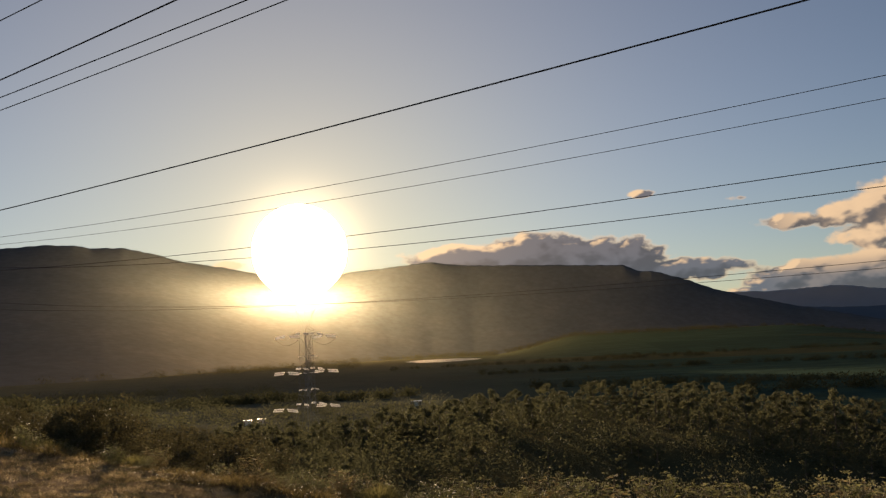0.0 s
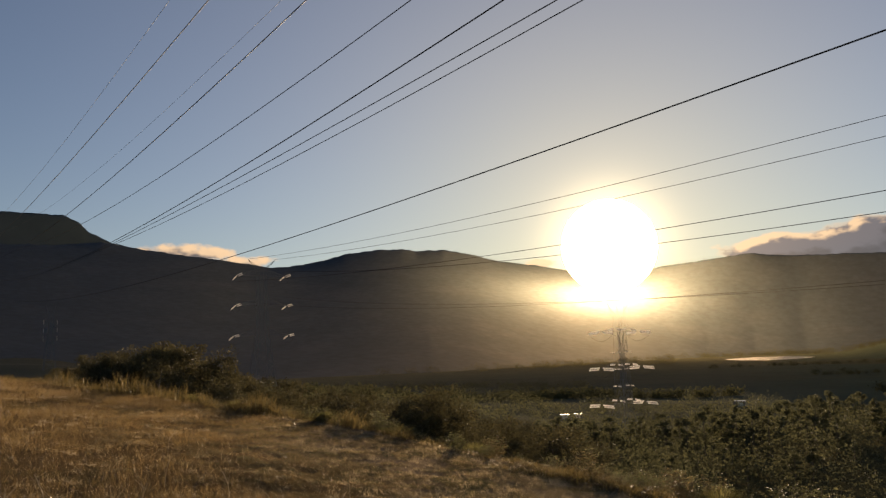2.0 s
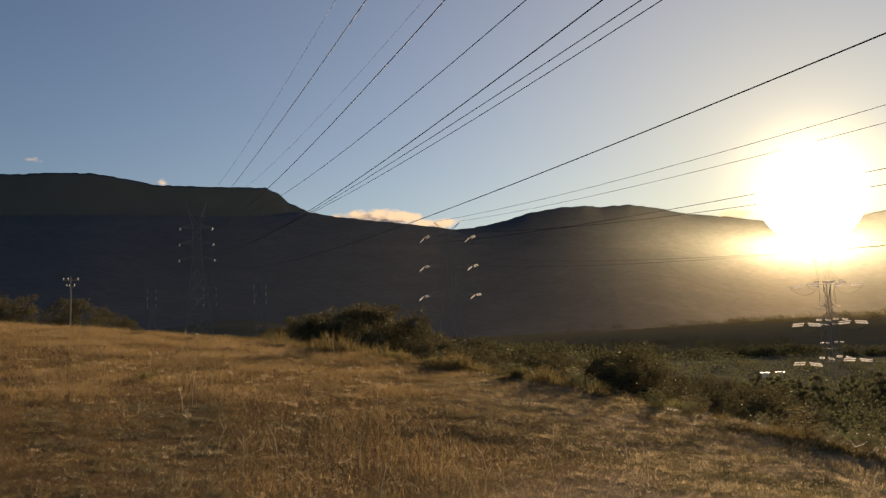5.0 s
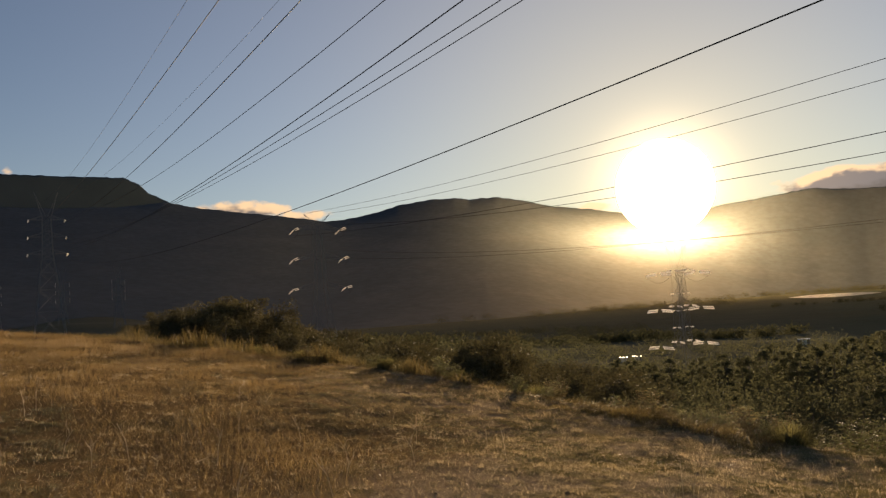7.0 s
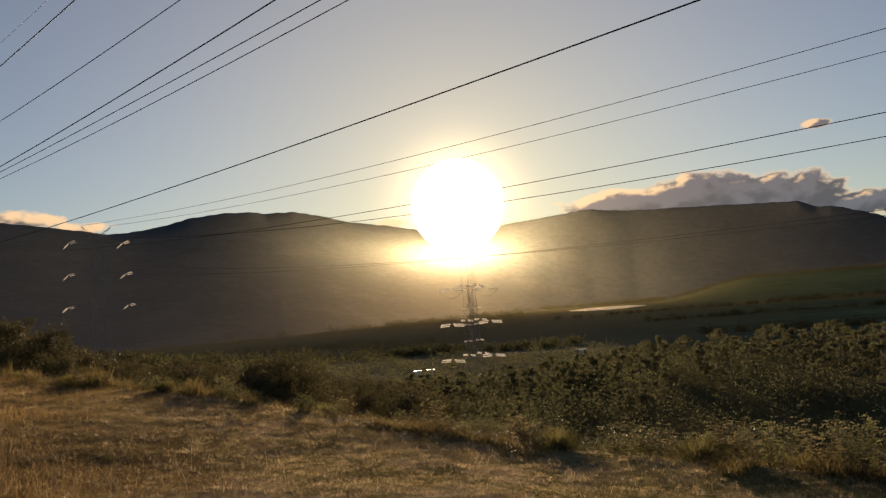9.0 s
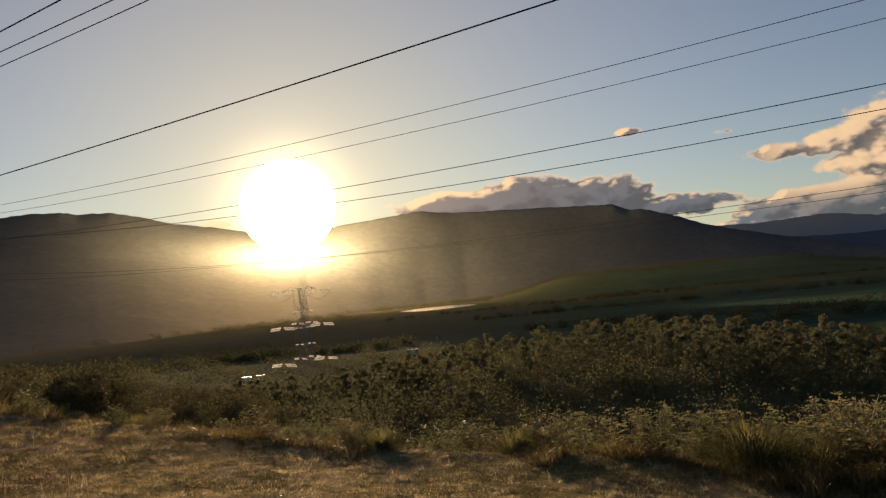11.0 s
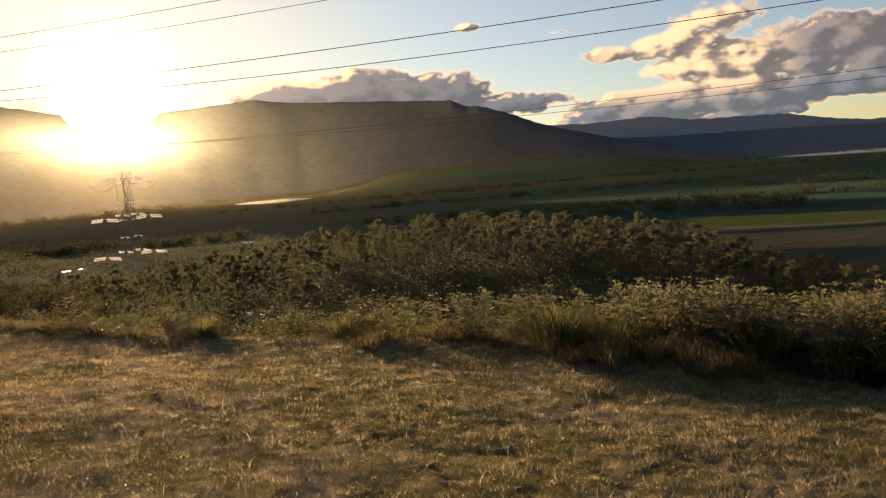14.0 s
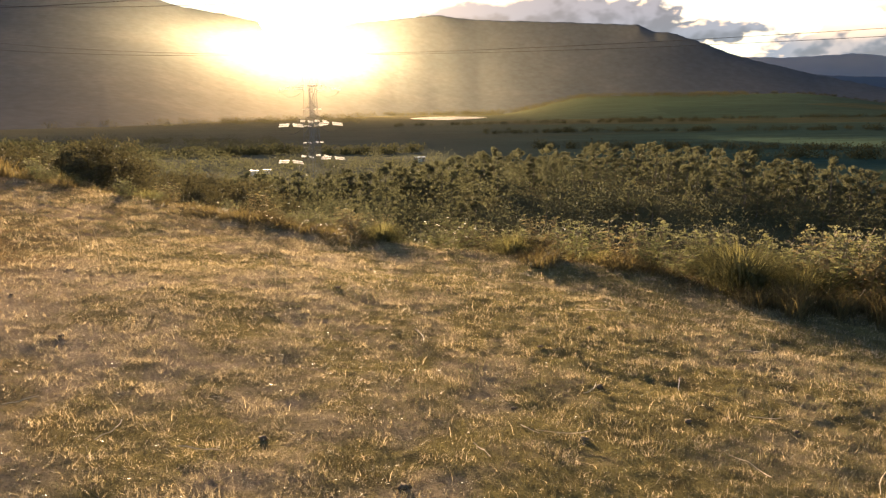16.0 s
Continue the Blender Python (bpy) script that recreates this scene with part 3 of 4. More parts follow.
def string_mesh(length, discs, radius):
    """A rod with its bell-shaped discs."""
    bm = bmesh.new()
    beam(bm, (0, 0, 0), (0, 0, length), 0.025, 5)
    for k in range(discs):
        z = length * (k + 0.7) / (discs + 0.4)
        rim = [bm.verts.new((radius * math.cos(a * math.tau / 9), radius * math.sin(a * math.tau / 9), z)) for a in range(9)]
        top = bm.verts.new((0, 0, z + 0.09))
        under = bm.verts.new((0, 0, z - 0.03))
        for a in range(9):
            bm.faces.new((rim[a], rim[(a + 1) % 9], top))
            bm.faces.new((rim[(a + 1) % 9], rim[a], under))
    return bm


def insulator(parent, base, way, length, twin=0.0, radius=0.14):
    """A string of porcelain discs from base, in the direction way."""
    way = Vector(way).normalized()
    side = way.cross(Vector((0, 0, 1)))
    side = side.normalized() if side.length > 0.2 else Vector((1, 0, 0))
    for k in ((-1, 1) if twin else (0,)):
        ob = part("insulator_string", string_mesh(length, max(6, int(length / 0.17)), radius), M_PORCELAIN, parent, "white porcelain insulator discs")
        off = (Vector((0, 0, 1)) * 0.6 + side * 0.4).normalized() * twin * k
        ob.matrix_basis = Matrix.Translation(Vector(base) + off) @ way.to_track_quat("Z", "Y").to_matrix().to_4x4()


def pylon(foot, low, spacing, half, peak, peak_half, strings, body=1.2, foot_half=3.2, width=0.05):
    """A double-circuit lattice tower: low is the height of its lowest arm, half the reach of each of the three arms."""
    root = new("transmission_tower")
    root.location = foot
    root.rotation_euler = (0, 0, radians(LINE_AZ))
    top = low + 2 * spacing
    bm = bmesh.new()

    def w_at(z):
        return foot_half + (body - foot_half) * min(1, z / low) if z < low else body - 0.35 * (z - low) / (top - low)
    levels = [0]
    while levels[-1] < low - 2:
        levels.append(min(low, levels[-1] + w_at(levels[-1]) * 1.9))
    levels[-1] = low
    z = low
    while z < top - 0.1:
        z = min(top, z + spacing / 3)
        levels.append(z)
    signs = ((-1, -1), (1, -1), (1, 1), (-1, 1))
    for a, b in zip(levels, levels[1:]):
        wa, wb = w_at(a), w_at(b)
        for k in range(4):
            p, q = signs[k], signs[(k + 1) % 4]
            beam(bm, (p[0] * wa, p[1] * wa, a), (p[0] * wb, p[1] * wb, b), width * 1.5)
            beam(bm, (p[0] * wa, p[1] * wa, a), (q[0] * wb, q[1] * wb, b), width * 0.7)
            beam(bm, (q[0] * wa, q[1] * wa, a), (p[0] * wb, p[1] * wb, b), width * 0.7)
            beam(bm, (p[0] * wb, p[1] * wb, b), (q[0] * wb, q[1] * wb, b), width * 0.7)
    part("lattice_body", bm, M_STEEL, root)
    for level in range(3):
        z = low + spacing * level
        for side in (-1, 1):
            bm = bmesh.new()
            w = w_at(z)
            tip = Vector((side * half[level], 0, z))
            for y in (-w, w):
                beam(bm, (side * w, y, z), tip, width)
                beam(bm, (side * w, y, z + 1.6), tip, width * 0.8)
            for f in (0.25, 0.5, 0.75):
                x = side * (w + (half[level] - w) * f)
                yy = w * (1 - f)
                beam(bm, (x, -yy, z), (x, yy, z), width * 0.6)
                for y in (-yy, yy):
                    beam(bm, (x, y, z), (x - side * 0.6, y * 1.15, z + 1.6 * (1 - f) + 0.15), width * 0.6)
            strings(part("crossarm", bm, M_STEEL, root), tip)
    for side in (-1, 1):
        bm = bmesh.new()
        w = w_at(top)
        for y in (-w, w):
            beam(bm, (side * w, y, top + 1.2), (side * peak_half, 0, peak), width)
            beam(bm, (side * w * 0.2, y, top + 1.4), (side * peak_half, 0, peak), width * 0.7)
            beam(bm, (side * w, y, top), (side * w, y, top + 1.2), width)
            beam(bm, (side * w, y, top + 1.2), (-side * w, y, top + 1.2), width * 0.7)
        part("earth_wire_peak", bm, M_STEEL, root)
    return root


def strain(left_drop, right_drop, length, twin, radius=0.14):
    def build(arm, tip):
        insulator(arm, tip + Vector((0, 0.5, -0.1)), (0.0, 1.0, left_drop), length, twin, radius)
        insulator(arm, tip + Vector((0, -0.5, -0.1)), (0.0, -1.0, right_drop), length, twin, radius)
        bm = bmesh.new()
        pts = [tip + Vector((0, 0.5 * c + (length * c), -0.1 - 1.3 * (1 - c * c) - 0.15 * length)) for c in np.linspace(-1, 1, 9)]
        tube(bm, pts, 0.02)
        part("jumper_cable", bm, M_WIRE, arm)
    return build


def hanging(length):
    def build(arm, tip):
        insulator(arm, tip, (0, 0, -1), length, radius=0.22)
    return build


def place_pylon(az, r, low_el, spacing_deg, half, peak_el, peak_half, strings, label, **more):
    p = toward(az) * r
    foot = Vector((p.x, p.y + 0.54, land_at(p.x, p.y + 0.54) - 0.3))
    low = EYE_Z + r * math.tan(radians(low_el)) - foot.z
    spacing = r * math.tan(radians(spacing_deg))
    peak = EYE_Z + r * math.tan(radians(peak_el)) - foot.z
    return tagged(pylon(foot, low, spacing, half, peak, peak_half, strings, **more), label, "pylon", "power pylons")


place_pylon(48.25, 365, 4.95, 1.1, (7.4, 7.1, 6.8), 8.9, 4.5, strain(-0.25, -0.3, 2.4, 0.12), "tall steel lattice transmission tower on the slope", body=2.0, foot_half=6.0, width=0.085)
place_pylon(30.8, 191, 1.75, 2.08, (6.6, 6.2, 5.8), 7.0, 3.3, strain(-0.22, 0.05, 2.7, 0.18, 0.09), "steel lattice strain tower with white insulators", width=0.042)
place_pylon(5.8, 160, -3.75, 2.45, (5.9, 5.5, 5.1), 3.2, 3.0, strain(-0.06, -0.06, 2.7, 0.2), "steel lattice strain tower with white insulators below the sun", width=0.016)
place_pylon(5.62, 210, -3.5, 2.42, (2.7, 2.6, 2.5), 3.1, 1.6, strain(0.02, -0.12, 1.7, 0.14), "steel lattice tower standing behind the strain tower", width=0.012, body=0.9, foot_half=2.4)
place_pylon(5.7, 420, -2.55, 1.15, (4.4, 4.2, 4.0), 1.2, 2.4, strain(-0.05, -0.05, 2.4, 0.2), "far steel lattice tower with insulators")
place_pylon(47.45, 586, 2.0, 0.52, (4.2, 4.2, 4.2), 4.0, 2.5, hanging(2.6), "distant steel lattice tower", width=0.07)
place_pylon(44.1, 502, 2.05, 0.52, (3.5, 3.5, 3.5), 4.0, 2.5, hanging(2.6), "distant steel lattice tower", width=0.07)
place_pylon(51.2, 640, 2.0, 0.5, (3.0, 3.0, 3.0), 3.6, 2.2, hanging(2.4), "distant steel lattice tower", width=0.07)

# cables: distance across, and height above the eye as a + b*s + c*s*s along the line; s0 and s1 its ends
CABLES = [
    (19, 34.325, -0.03067, 0.000209, -160, 365, 0.02),
    (17, 25.694, -0.00846, 0.000140, -160, 365, 0.04),
    (29, 35.409, -0.02716, 0.000218, -160, 365, 0.02),
    (17, 19.793, -0.03184, 0.000277, -160, 365, 0.036),
    (31, 27.524, -0.02364, 0.000219, -160, 365, 0.045),
    (31, 23.499, -0.03546, 0.000189, -160, 365, 0.055),
    (17, 11.318, -0.00733, 0.000208, -160, 365, 0.022),
    (31, 19.968, -0.01846, 0.000200, -160, 365, 0.036),
    (47, 18.259, -0.01545, 0.000112, -160, 586, 0.06),
    (66, 18.399, -0.01552, 0.000250, -160, 178, 0.03),
    (72, 18.214, -0.01705, 0.000266, -160, 178, 0.03),
    (63, 11.432, -0.00680, 0.000255, -160, 178, 0.036),
    (75, 11.587, -0.01135, 0.000360, -160, 178, 0.04),
    (63, 4.598, -0.01499, 0.000378, -160, 178, 0.020),
    (75, 4.808, -0.00850, 0.000361, -160, 178, 0.022),
]


def cable(n, a, b, c, s0, s1, radius):
    bm = bmesh.new()
    pts = []
    s = s0
    while s < s1:
        pts.append(on_line(n, s, a + b * s + c * s * s))
        s += 3.0 if abs(s) < 80 else 8.0
    pts.append(on_line(n, s1, a + b * s1 + c * s1 * s1))
    tube(bm, pts, radius, 5)
    return tagged(part("power_cable", bm, M_WIRE), "dark overhead power cable slung between towers", "cable", "overhead power cables")


for row in CABLES:
    cable(*row)

# ---------------------------------------------------------------- grass
def blades(name, x, y, height, width, lean, mat, label, seed, segments=2):
    """Many bent blades of grass standing on the ground."""
    rng = np.random.default_rng(seed)
    n = len(x)
    z = land(x, y) - 0.01
    turn, face = rng.uniform(0, math.tau, n), rng.uniform(0, math.tau, n)
    dx, dy = np.cos(turn) * lean, np.sin(turn) * lean
    wx, wy = np.cos(face) * width, np.sin(face) * width
    base = np.stack([x, y, z], 1)
    mid = base + np.stack([dx * 0.3, dy * 0.3, height * 0.6], 1)
    tip = base + np.stack([dx, dy, height], 1)
    side = np.stack([wx, wy, np.zeros(n)], 1)
    if segments == 1:
        verts = np.stack([base - side, base + side, tip], 1).reshape(-1, 3)
        return tagged(mesh_object(name, verts, np.arange(n * 3).reshape(-1, 3), mat), label, "grass", kind="stuff")
    verts = np.stack([base - side, base + side, mid - side * 0.7, mid + side * 0.7, tip], 1).reshape(-1, 3)
    k = np.arange(n)[:, None] * 5
    faces = np.concatenate([k + np.array([[0, 1, 3]]), k + np.array([[0, 3, 2]]), k + np.array([[2, 3, 4]])], 0)
    ob = mesh_object(name, verts, faces, mat)
    return tagged(ob, label, "grass", kind="stuff")


def scatter(rng, n, az0, az1, r0, r1, keep=None):
    """Even scatter over a sector of the pasture; keep(x, y, r, az) gives the chance to stay."""
    az = rng.uniform(az0, az1, n)
    r = np.sqrt(rng.uniform(r0 * r0, r1 * r1, n))
    ok = r < edge_of(az) + rng.normal(0, 0.25, n)
    x, y = -np.sin(np.radians(az)) * r, np.cos(np.radians(az)) * r + MID_Y
    if keep is not None:
        ok &= rng.uniform(0, 1, n) < keep(x, y, r, az)
    return x[ok], y[ok], r[ok], az[ok]


def clumpy(scale, seed, low=-0.3, high=0.5, least=0.12):
    def keep(x, y, r, az):
        return least + (1 - least) * smooth_step(fbm(x / scale, y / scale, seed, 3), low, high)
    return keep


rng = np.random.default_rng(7)
# cropped turf: small low tufts with bare gaps, longer towards the rise
# pale blades thinned to the right to imitate the weeds' shade
x, y, r, az = scatter(rng, 840000, -52, 62, 1.9, 10.5, lambda x, y, r, az: (1 - smooth_step(r, 8, 10.5) * smooth_step(az, 6, 12)) * (1 - 0.55 * smooth_step(-az, -2, 22)) * (1 - 0.7 * smooth_step(az, 14, 26)) * clumpy(0.06, 61, -0.3, 0.4, 0.6)(x, y, r, az))
tuft = 0.4 + 0.7 * smooth_step(fbm(x / 0.06, y / 0.06, 61, 3), -0.3, 0.8)
longer = 0.75 + 0.5 * smooth_step(az, -8, 25)
blades("dry_grass", x, y, rng.uniform(0.009, 0.034, len(x)) * tuft * longer, rng.uniform(0.0008, 0.0018, len(x)), rng.uniform(0.015, 0.06, len(x)), M_STRAW,
       "short cropped straw-coloured pasture grass", 1, 1)
# green thickens to the right, part of the same imitated shade
x, y, r, az = scatter(rng, 600000, -52, 62, 1.9, 10.5, lambda x, y, r, az: (0.5 + 0.5 * smooth_step(-az, -2, 24)) * clumpy(0.09, 62, -0.2, 0.4, 0.25)(x, y, r, az))
tuft = 0.4 + 0.7 * smooth_step(fbm(x / 0.09, y / 0.09, 62, 3), -0.1, 0.8)
blades("green_grass", x, y, rng.uniform(0.008, 0.030, len(x)) * tuft, rng.uniform(0.0008, 0.0018, len(x)), rng.uniform(0.01, 0.04, len(x)), M_GREENBLADE,
       "short olive-green grass between the straw", 2, 1)
x, y, r, az = scatter(rng, 52000, -55, 55, 1.9, 12.0)
blades("straw_stalks", x, y, rng.uniform(0.012, 0.036, len(x)) * (1 + (rng.uniform(0, 1, len(x)) > 0.97) * 1.6), rng.uniform(0.0008, 0.0017, len(x)), rng.uniform(0.015, 0.06, len(x)) * (1 + (rng.uniform(0, 1, len(x)) > 0.97) * 1.0), M_BLEACH,
       "loose pale stalks lying in the grass", 3)
x, y, r, az = scatter(rng, 1150000, 2, 66, 2.3, 34.0, lambda x, y, r, az: smooth_step(r, 4.5 - 2.3 * smooth_step(az, 14, 26), 9 - 5 * smooth_step(az, 14, 26)) * smooth_step(az, 2, 9) * (0.7 + 0.3 * smooth_step(az, 12, 40)) * clumpy(0.9, 63, -0.3, 0.5, 0.4)(x, y, r, az))
tall = (0.5 + 0.7 * smooth_step(az, 22, 45)) * (1 - 0.6 * smooth_step(az, 46, 50) * smooth_step(r, 5.5, 7) * (1 - smooth_step(r, 11, 13))) * (0.6 + 0.7 * smooth_step(fbm(x / 1.2, y / 1.2, 66, 3), -0.5, 0.5))
blades("golden_grass", x, y, rng.uniform(0.025, 0.12, len(x)) * tall, rng.uniform(0.0009, 0.0020, len(x)) * (0.55 + r / 22), rng.uniform(0.02, 0.09, len(x)), M_GOLD,
       "longer golden dry grass on the rise", 4, 1)
# pale curls lying on the trodden side
x, y, r, az = scatter(rng, 90000, -52, 8, 2.6, 9.5)
blades("straw_curls", x, y, rng.uniform(0.004, 0.018, len(x)), rng.uniform(0.0008, 0.0018, len(x)) * (0.6 + r / 9), rng.uniform(0.008, 0.03, len(x)), M_BLEACH,
       "short pale curls of dead grass on the trodden turf", 11, 1)
# tufted turf out to the edge below the rise
x, y, r, az = scatter(rng, 420000, 3, 42, 7.6, 21.0, lambda x, y, r, az: smooth_step(r, 7.6, 9.5) * smooth_step(az, 3, 9) * clumpy(0.28, 67, -0.2, 0.4, 0.15)(x, y, r, az))
tuft = 0.4 + 0.9 * smooth_step(fbm(x / 0.28, y / 0.28, 67, 3), -0.2, 0.6)
blades("tufted_turf", x, y, rng.uniform(0.018, 0.06, len(x)) * tuft, rng.uniform(0.0012, 0.0028, len(x)) * r / 11, rng.uniform(0.02, 0.07, len(x)), M_TURF,
       "tufted brown pasture turf near the edge", 6, 1)
# small clumps all over, straw and dark, which give the turf its grain
for name, count, mat, label, seed in (("straw_clumps", 13500, M_CLUMP, "small straw clumps of the cropped turf", 9), ("brown_clumps", 15000, M_DARKBLADE, "small dark clumps of the cropped turf", 10)):
    ca, cr = rng.uniform(-52, 60, count), rng.uniform(1.9 ** 1.4, 19.0 ** 1.4, count) ** (1 / 1.4)
    on = (cr < edge_of(ca) + 0.2) & (rng.uniform(0, 1, count) < 1 - 0.85 * smooth_step(ca, 18, 34)) & ((seed == 9) | (rng.uniform(0, 1, count) < 0.4 + 0.6 * smooth_step(-ca, -10, 8) + 0.6 * smooth_step(ca, 10, 16) * (1 - smooth_step(ca, 30, 36))))
    ca, cr = np.repeat(ca[on], 30), np.repeat(cr[on], 30)
    n = len(ca)
    size = np.repeat(rng.uniform(0.010, 0.036, int(on.sum())), 30) * (0.75 + cr / 18)
    x = -np.sin(np.radians(ca)) * cr + rng.normal(0, 1.3, n) * size
    y = np.cos(np.radians(ca)) * cr + MID_Y + rng.normal(0, 0.8, n) * size
    blades(name, x, y, rng.uniform(0.25, 1.1, n) * size * (1.5 + (seed == 10) * 0.7 * smooth_step(-ca, -6, 4)), rng.uniform(0.0008, 0.0018, n) * (0.7 + cr / 8), rng.uniform(0.2, 1.2, n) * size, mat, label, seed, 1)
# dark tufts that the animals leave standing
n = 560
ca, cr = rng.uniform(-48, 18, n), np.sqrt(rng.uniform(2.1 ** 2, 9.0 ** 2, n))
ca[240:440], cr[240:440] = rng.uniform(48, 60, 200), rng.uniform(6.5, 11.5, 200)
ca[440:], cr[440:] = rng.uniform(14, 33, 120), rng.uniform(9.0, 13.5, 120)
ca, cr = np.repeat(ca, 110), np.repeat(cr, 110)
size = np.repeat(rng.uniform(0.025, 0.085, n), 110)
x = -np.sin(np.radians(ca)) * cr + rng.normal(0, 1, n * 110) * size
y = np.cos(np.radians(ca)) * cr + MID_Y + rng.normal(0, 1, n * 110) * size * 0.8
blades("dark_grass", x, y, rng.uniform(0.012, 0.05, n * 110) * (0.5 + size * 9), rng.uniform(0.0008, 0.0019, n * 110) * (0.6 + cr / 9), rng.uniform(0.005, 0.035, n * 110), M_DARKBLADE,
       "dark grey-green tufts left standing in the cropped grass", 8, 1)
n = 44000
az = rng.uniform(-50, 62, n)
r = edge_of(az) + np.abs(rng.normal(0, 1.1, n)) - 0.25 + fbm(az / 2.5, az * 0, 71, 4, 0.6) * 0.8
x, y = -np.sin(np.radians(az)) * r, np.cos(np.radians(az)) * r + MID_Y
blades("rank_grass", x, y, rng.uniform(0.05, 0.26, n) * (1 + 0.9 * smooth_step(az, 24, 36) * (1 - smooth_step(az, 44, 47))) * (1 - 0.7 * smooth_step(az, 46, 49)) * (1 - 0.45 * smooth_step(az, -14, -6) * (1 - smooth_step(az, 18, 24))) * np.clip(0.6 + 0.9 * fbm(x / 0.9, y / 0.9, 72, 3), 0.1, 1.6), rng.uniform(0.002, 0.0045, n) * (0.6 + r / 14), rng.uniform(0.05, 0.25, n),
       M_RANK, "rank uncut grass along the edge of the pasture", 5)


# ---------------------------------------------------------------- clods and stones in the pasture
def clod_mesh(seed, mat):
    rng = random.Random(seed)
    bm = bmesh.new()
    bmesh.ops.create_icosphere(bm, subdivisions=2, radius=1.0)
    for v in bm.verts:
        k = 0.75 + 0.5 * noise.noise(v.co * 1.6 + Vector((seed * 3.1, 0, 0)))
        v.co = Vector((v.co.x * k, v.co.y * k * 0.8, v.co.z * k * 0.42))
    me = bpy.data.meshes.new("clod")
    bm.to_mesh(me)
    bm.free()
    me.materials.append(mat)
    me.shade_smooth()
    return me


def clod_look(g, place):
    grain = g.noise(place, 40.0, 6.0, 0.65)
    return principled(g, g.mix(grain, (0.075, 0.055, 0.036), (0.20, 0.15, 0.095)), 0.95, normal=bumped(g, grain, 0.01), spec=0.1)


M_CLOD = material("dry_dung", clod_look)
clods = [clod_mesh(k, M_CLOD) for k in range(4)]
rng2 = random.Random(12)
for k in range(44):
    az, r = rng2.uniform(-48, 45), rng2.uniform(2.4, 9.0) ** 1.0
    if r > edge_of(az) - 0.3:
        continue
    p = spot(az, r)
    ob = new("clod", clods[k % 4])
    s = rng2.uniform(0.014, 0.036)
    ob.matrix_world = Matrix.Translation((p.x, p.y, land_at(p.x, p.y) + s * 0.25)) @ pose(0, 0, 0, 0, 0, rng2.uniform(0, 360)) @ Matrix.Scale(s, 4)
    tagged(ob, "dry dark clod of earth or dung lying in the grass", "clod", "clods in the pasture")


# ---------------------------------------------------------------- plants
M_STALK = material("pale_stalk", lambda g, place: principled(g, g.mix(g.noise(place, 30.0), (0.36, 0.27, 0.15), (0.62, 0.50, 0.32)), 0.75))
def leaf(verts, faces, p, way, length, width, droop=0.2):
    """One pointed leaf of two folded halves."""
    way = way.normalized()
    side = way.cross(Vector((0.1, 0.2, 1)))
    side = side.normalized() if side.length > 1e-3 else Vector((1, 0, 0))
    k = len(verts)
    mid = p + way * length * 0.5
    verts += [p, mid + side * width, p + way * length - Vector((0, 0, droop * length)), mid - side * width]
    faces += [(k, k + 1, k + 2), (k, k + 2, k + 3)]


def weed(seed, height, stems, leaf_mat, label, leaves=20, broad=1.0):
    rng = random.Random(seed)
    root = new("weed_bush")
    bm = bmesh.new()
    lv, lf, hv, hf = [], [], [], []
    for s in range(stems):
        a, out = rng.uniform(0, math.tau), rng.uniform(0.05, 0.42) * height
        h = height * rng.uniform(0.6, 1.0)
        foot = Vector((rng.uniform(-0.12, 0.12), rng.uniform(-0.12, 0.12), -0.1))
        tip = foot + Vector((math.cos(a) * out, math.sin(a) * out, h))
        mid = (foot + tip) / 2 + Vector((math.cos(a), math.sin(a), 0)) * out * -0.15
        tube(bm, [foot, mid, tip], 0.0038, 3)
        for k in range(leaves):
            t = rng.uniform(0.02, 1.0)
            p = foot.lerp(mid, t * 2) if t < 0.5 else mid.lerp(tip, t * 2 - 1)
            b = rng.uniform(0, math.tau)
            leaf(lv, lf, p, Vector((math.cos(b), math.sin(b), rng.uniform(-0.1, 0.7))), rng.uniform(0.07, 0.16) * broad, rng.uniform(0.014, 0.034) * broad)
        for k in range(rng.randint(2, 4)):
            c = tip + Vector((rng.uniform(-0.13, 0.13), rng.uniform(-0.13, 0.13), rng.uniform(-0.14, 0.05)))
            tube(bm, [mid.lerp(tip, 0.6), c], 0.003, 3)
            for q in range(7):
                b, d = rng.uniform(0, math.tau), rng.uniform(0, 0.06)
                p = c + Vector((math.cos(b) * d, math.sin(b) * d, 0.02 - d * d * 4 + rng.uniform(0, 0.012)))
                leaf(hv, hf, p, Vector((math.cos(b), math.sin(b), 0.8)), 0.028, 0.011, 0.0)
    part("stalk", bm, M_WEED_STALK, root)
    tagged(mesh_object("foliage", lv, lf, leaf_mat, root), kind="stuff")
    tagged(mesh_object("flower_head", hv, hf, M_HEAD, root), kind="stuff")
    return tagged(root, label, "shrub", "weeds along the pasture edge")


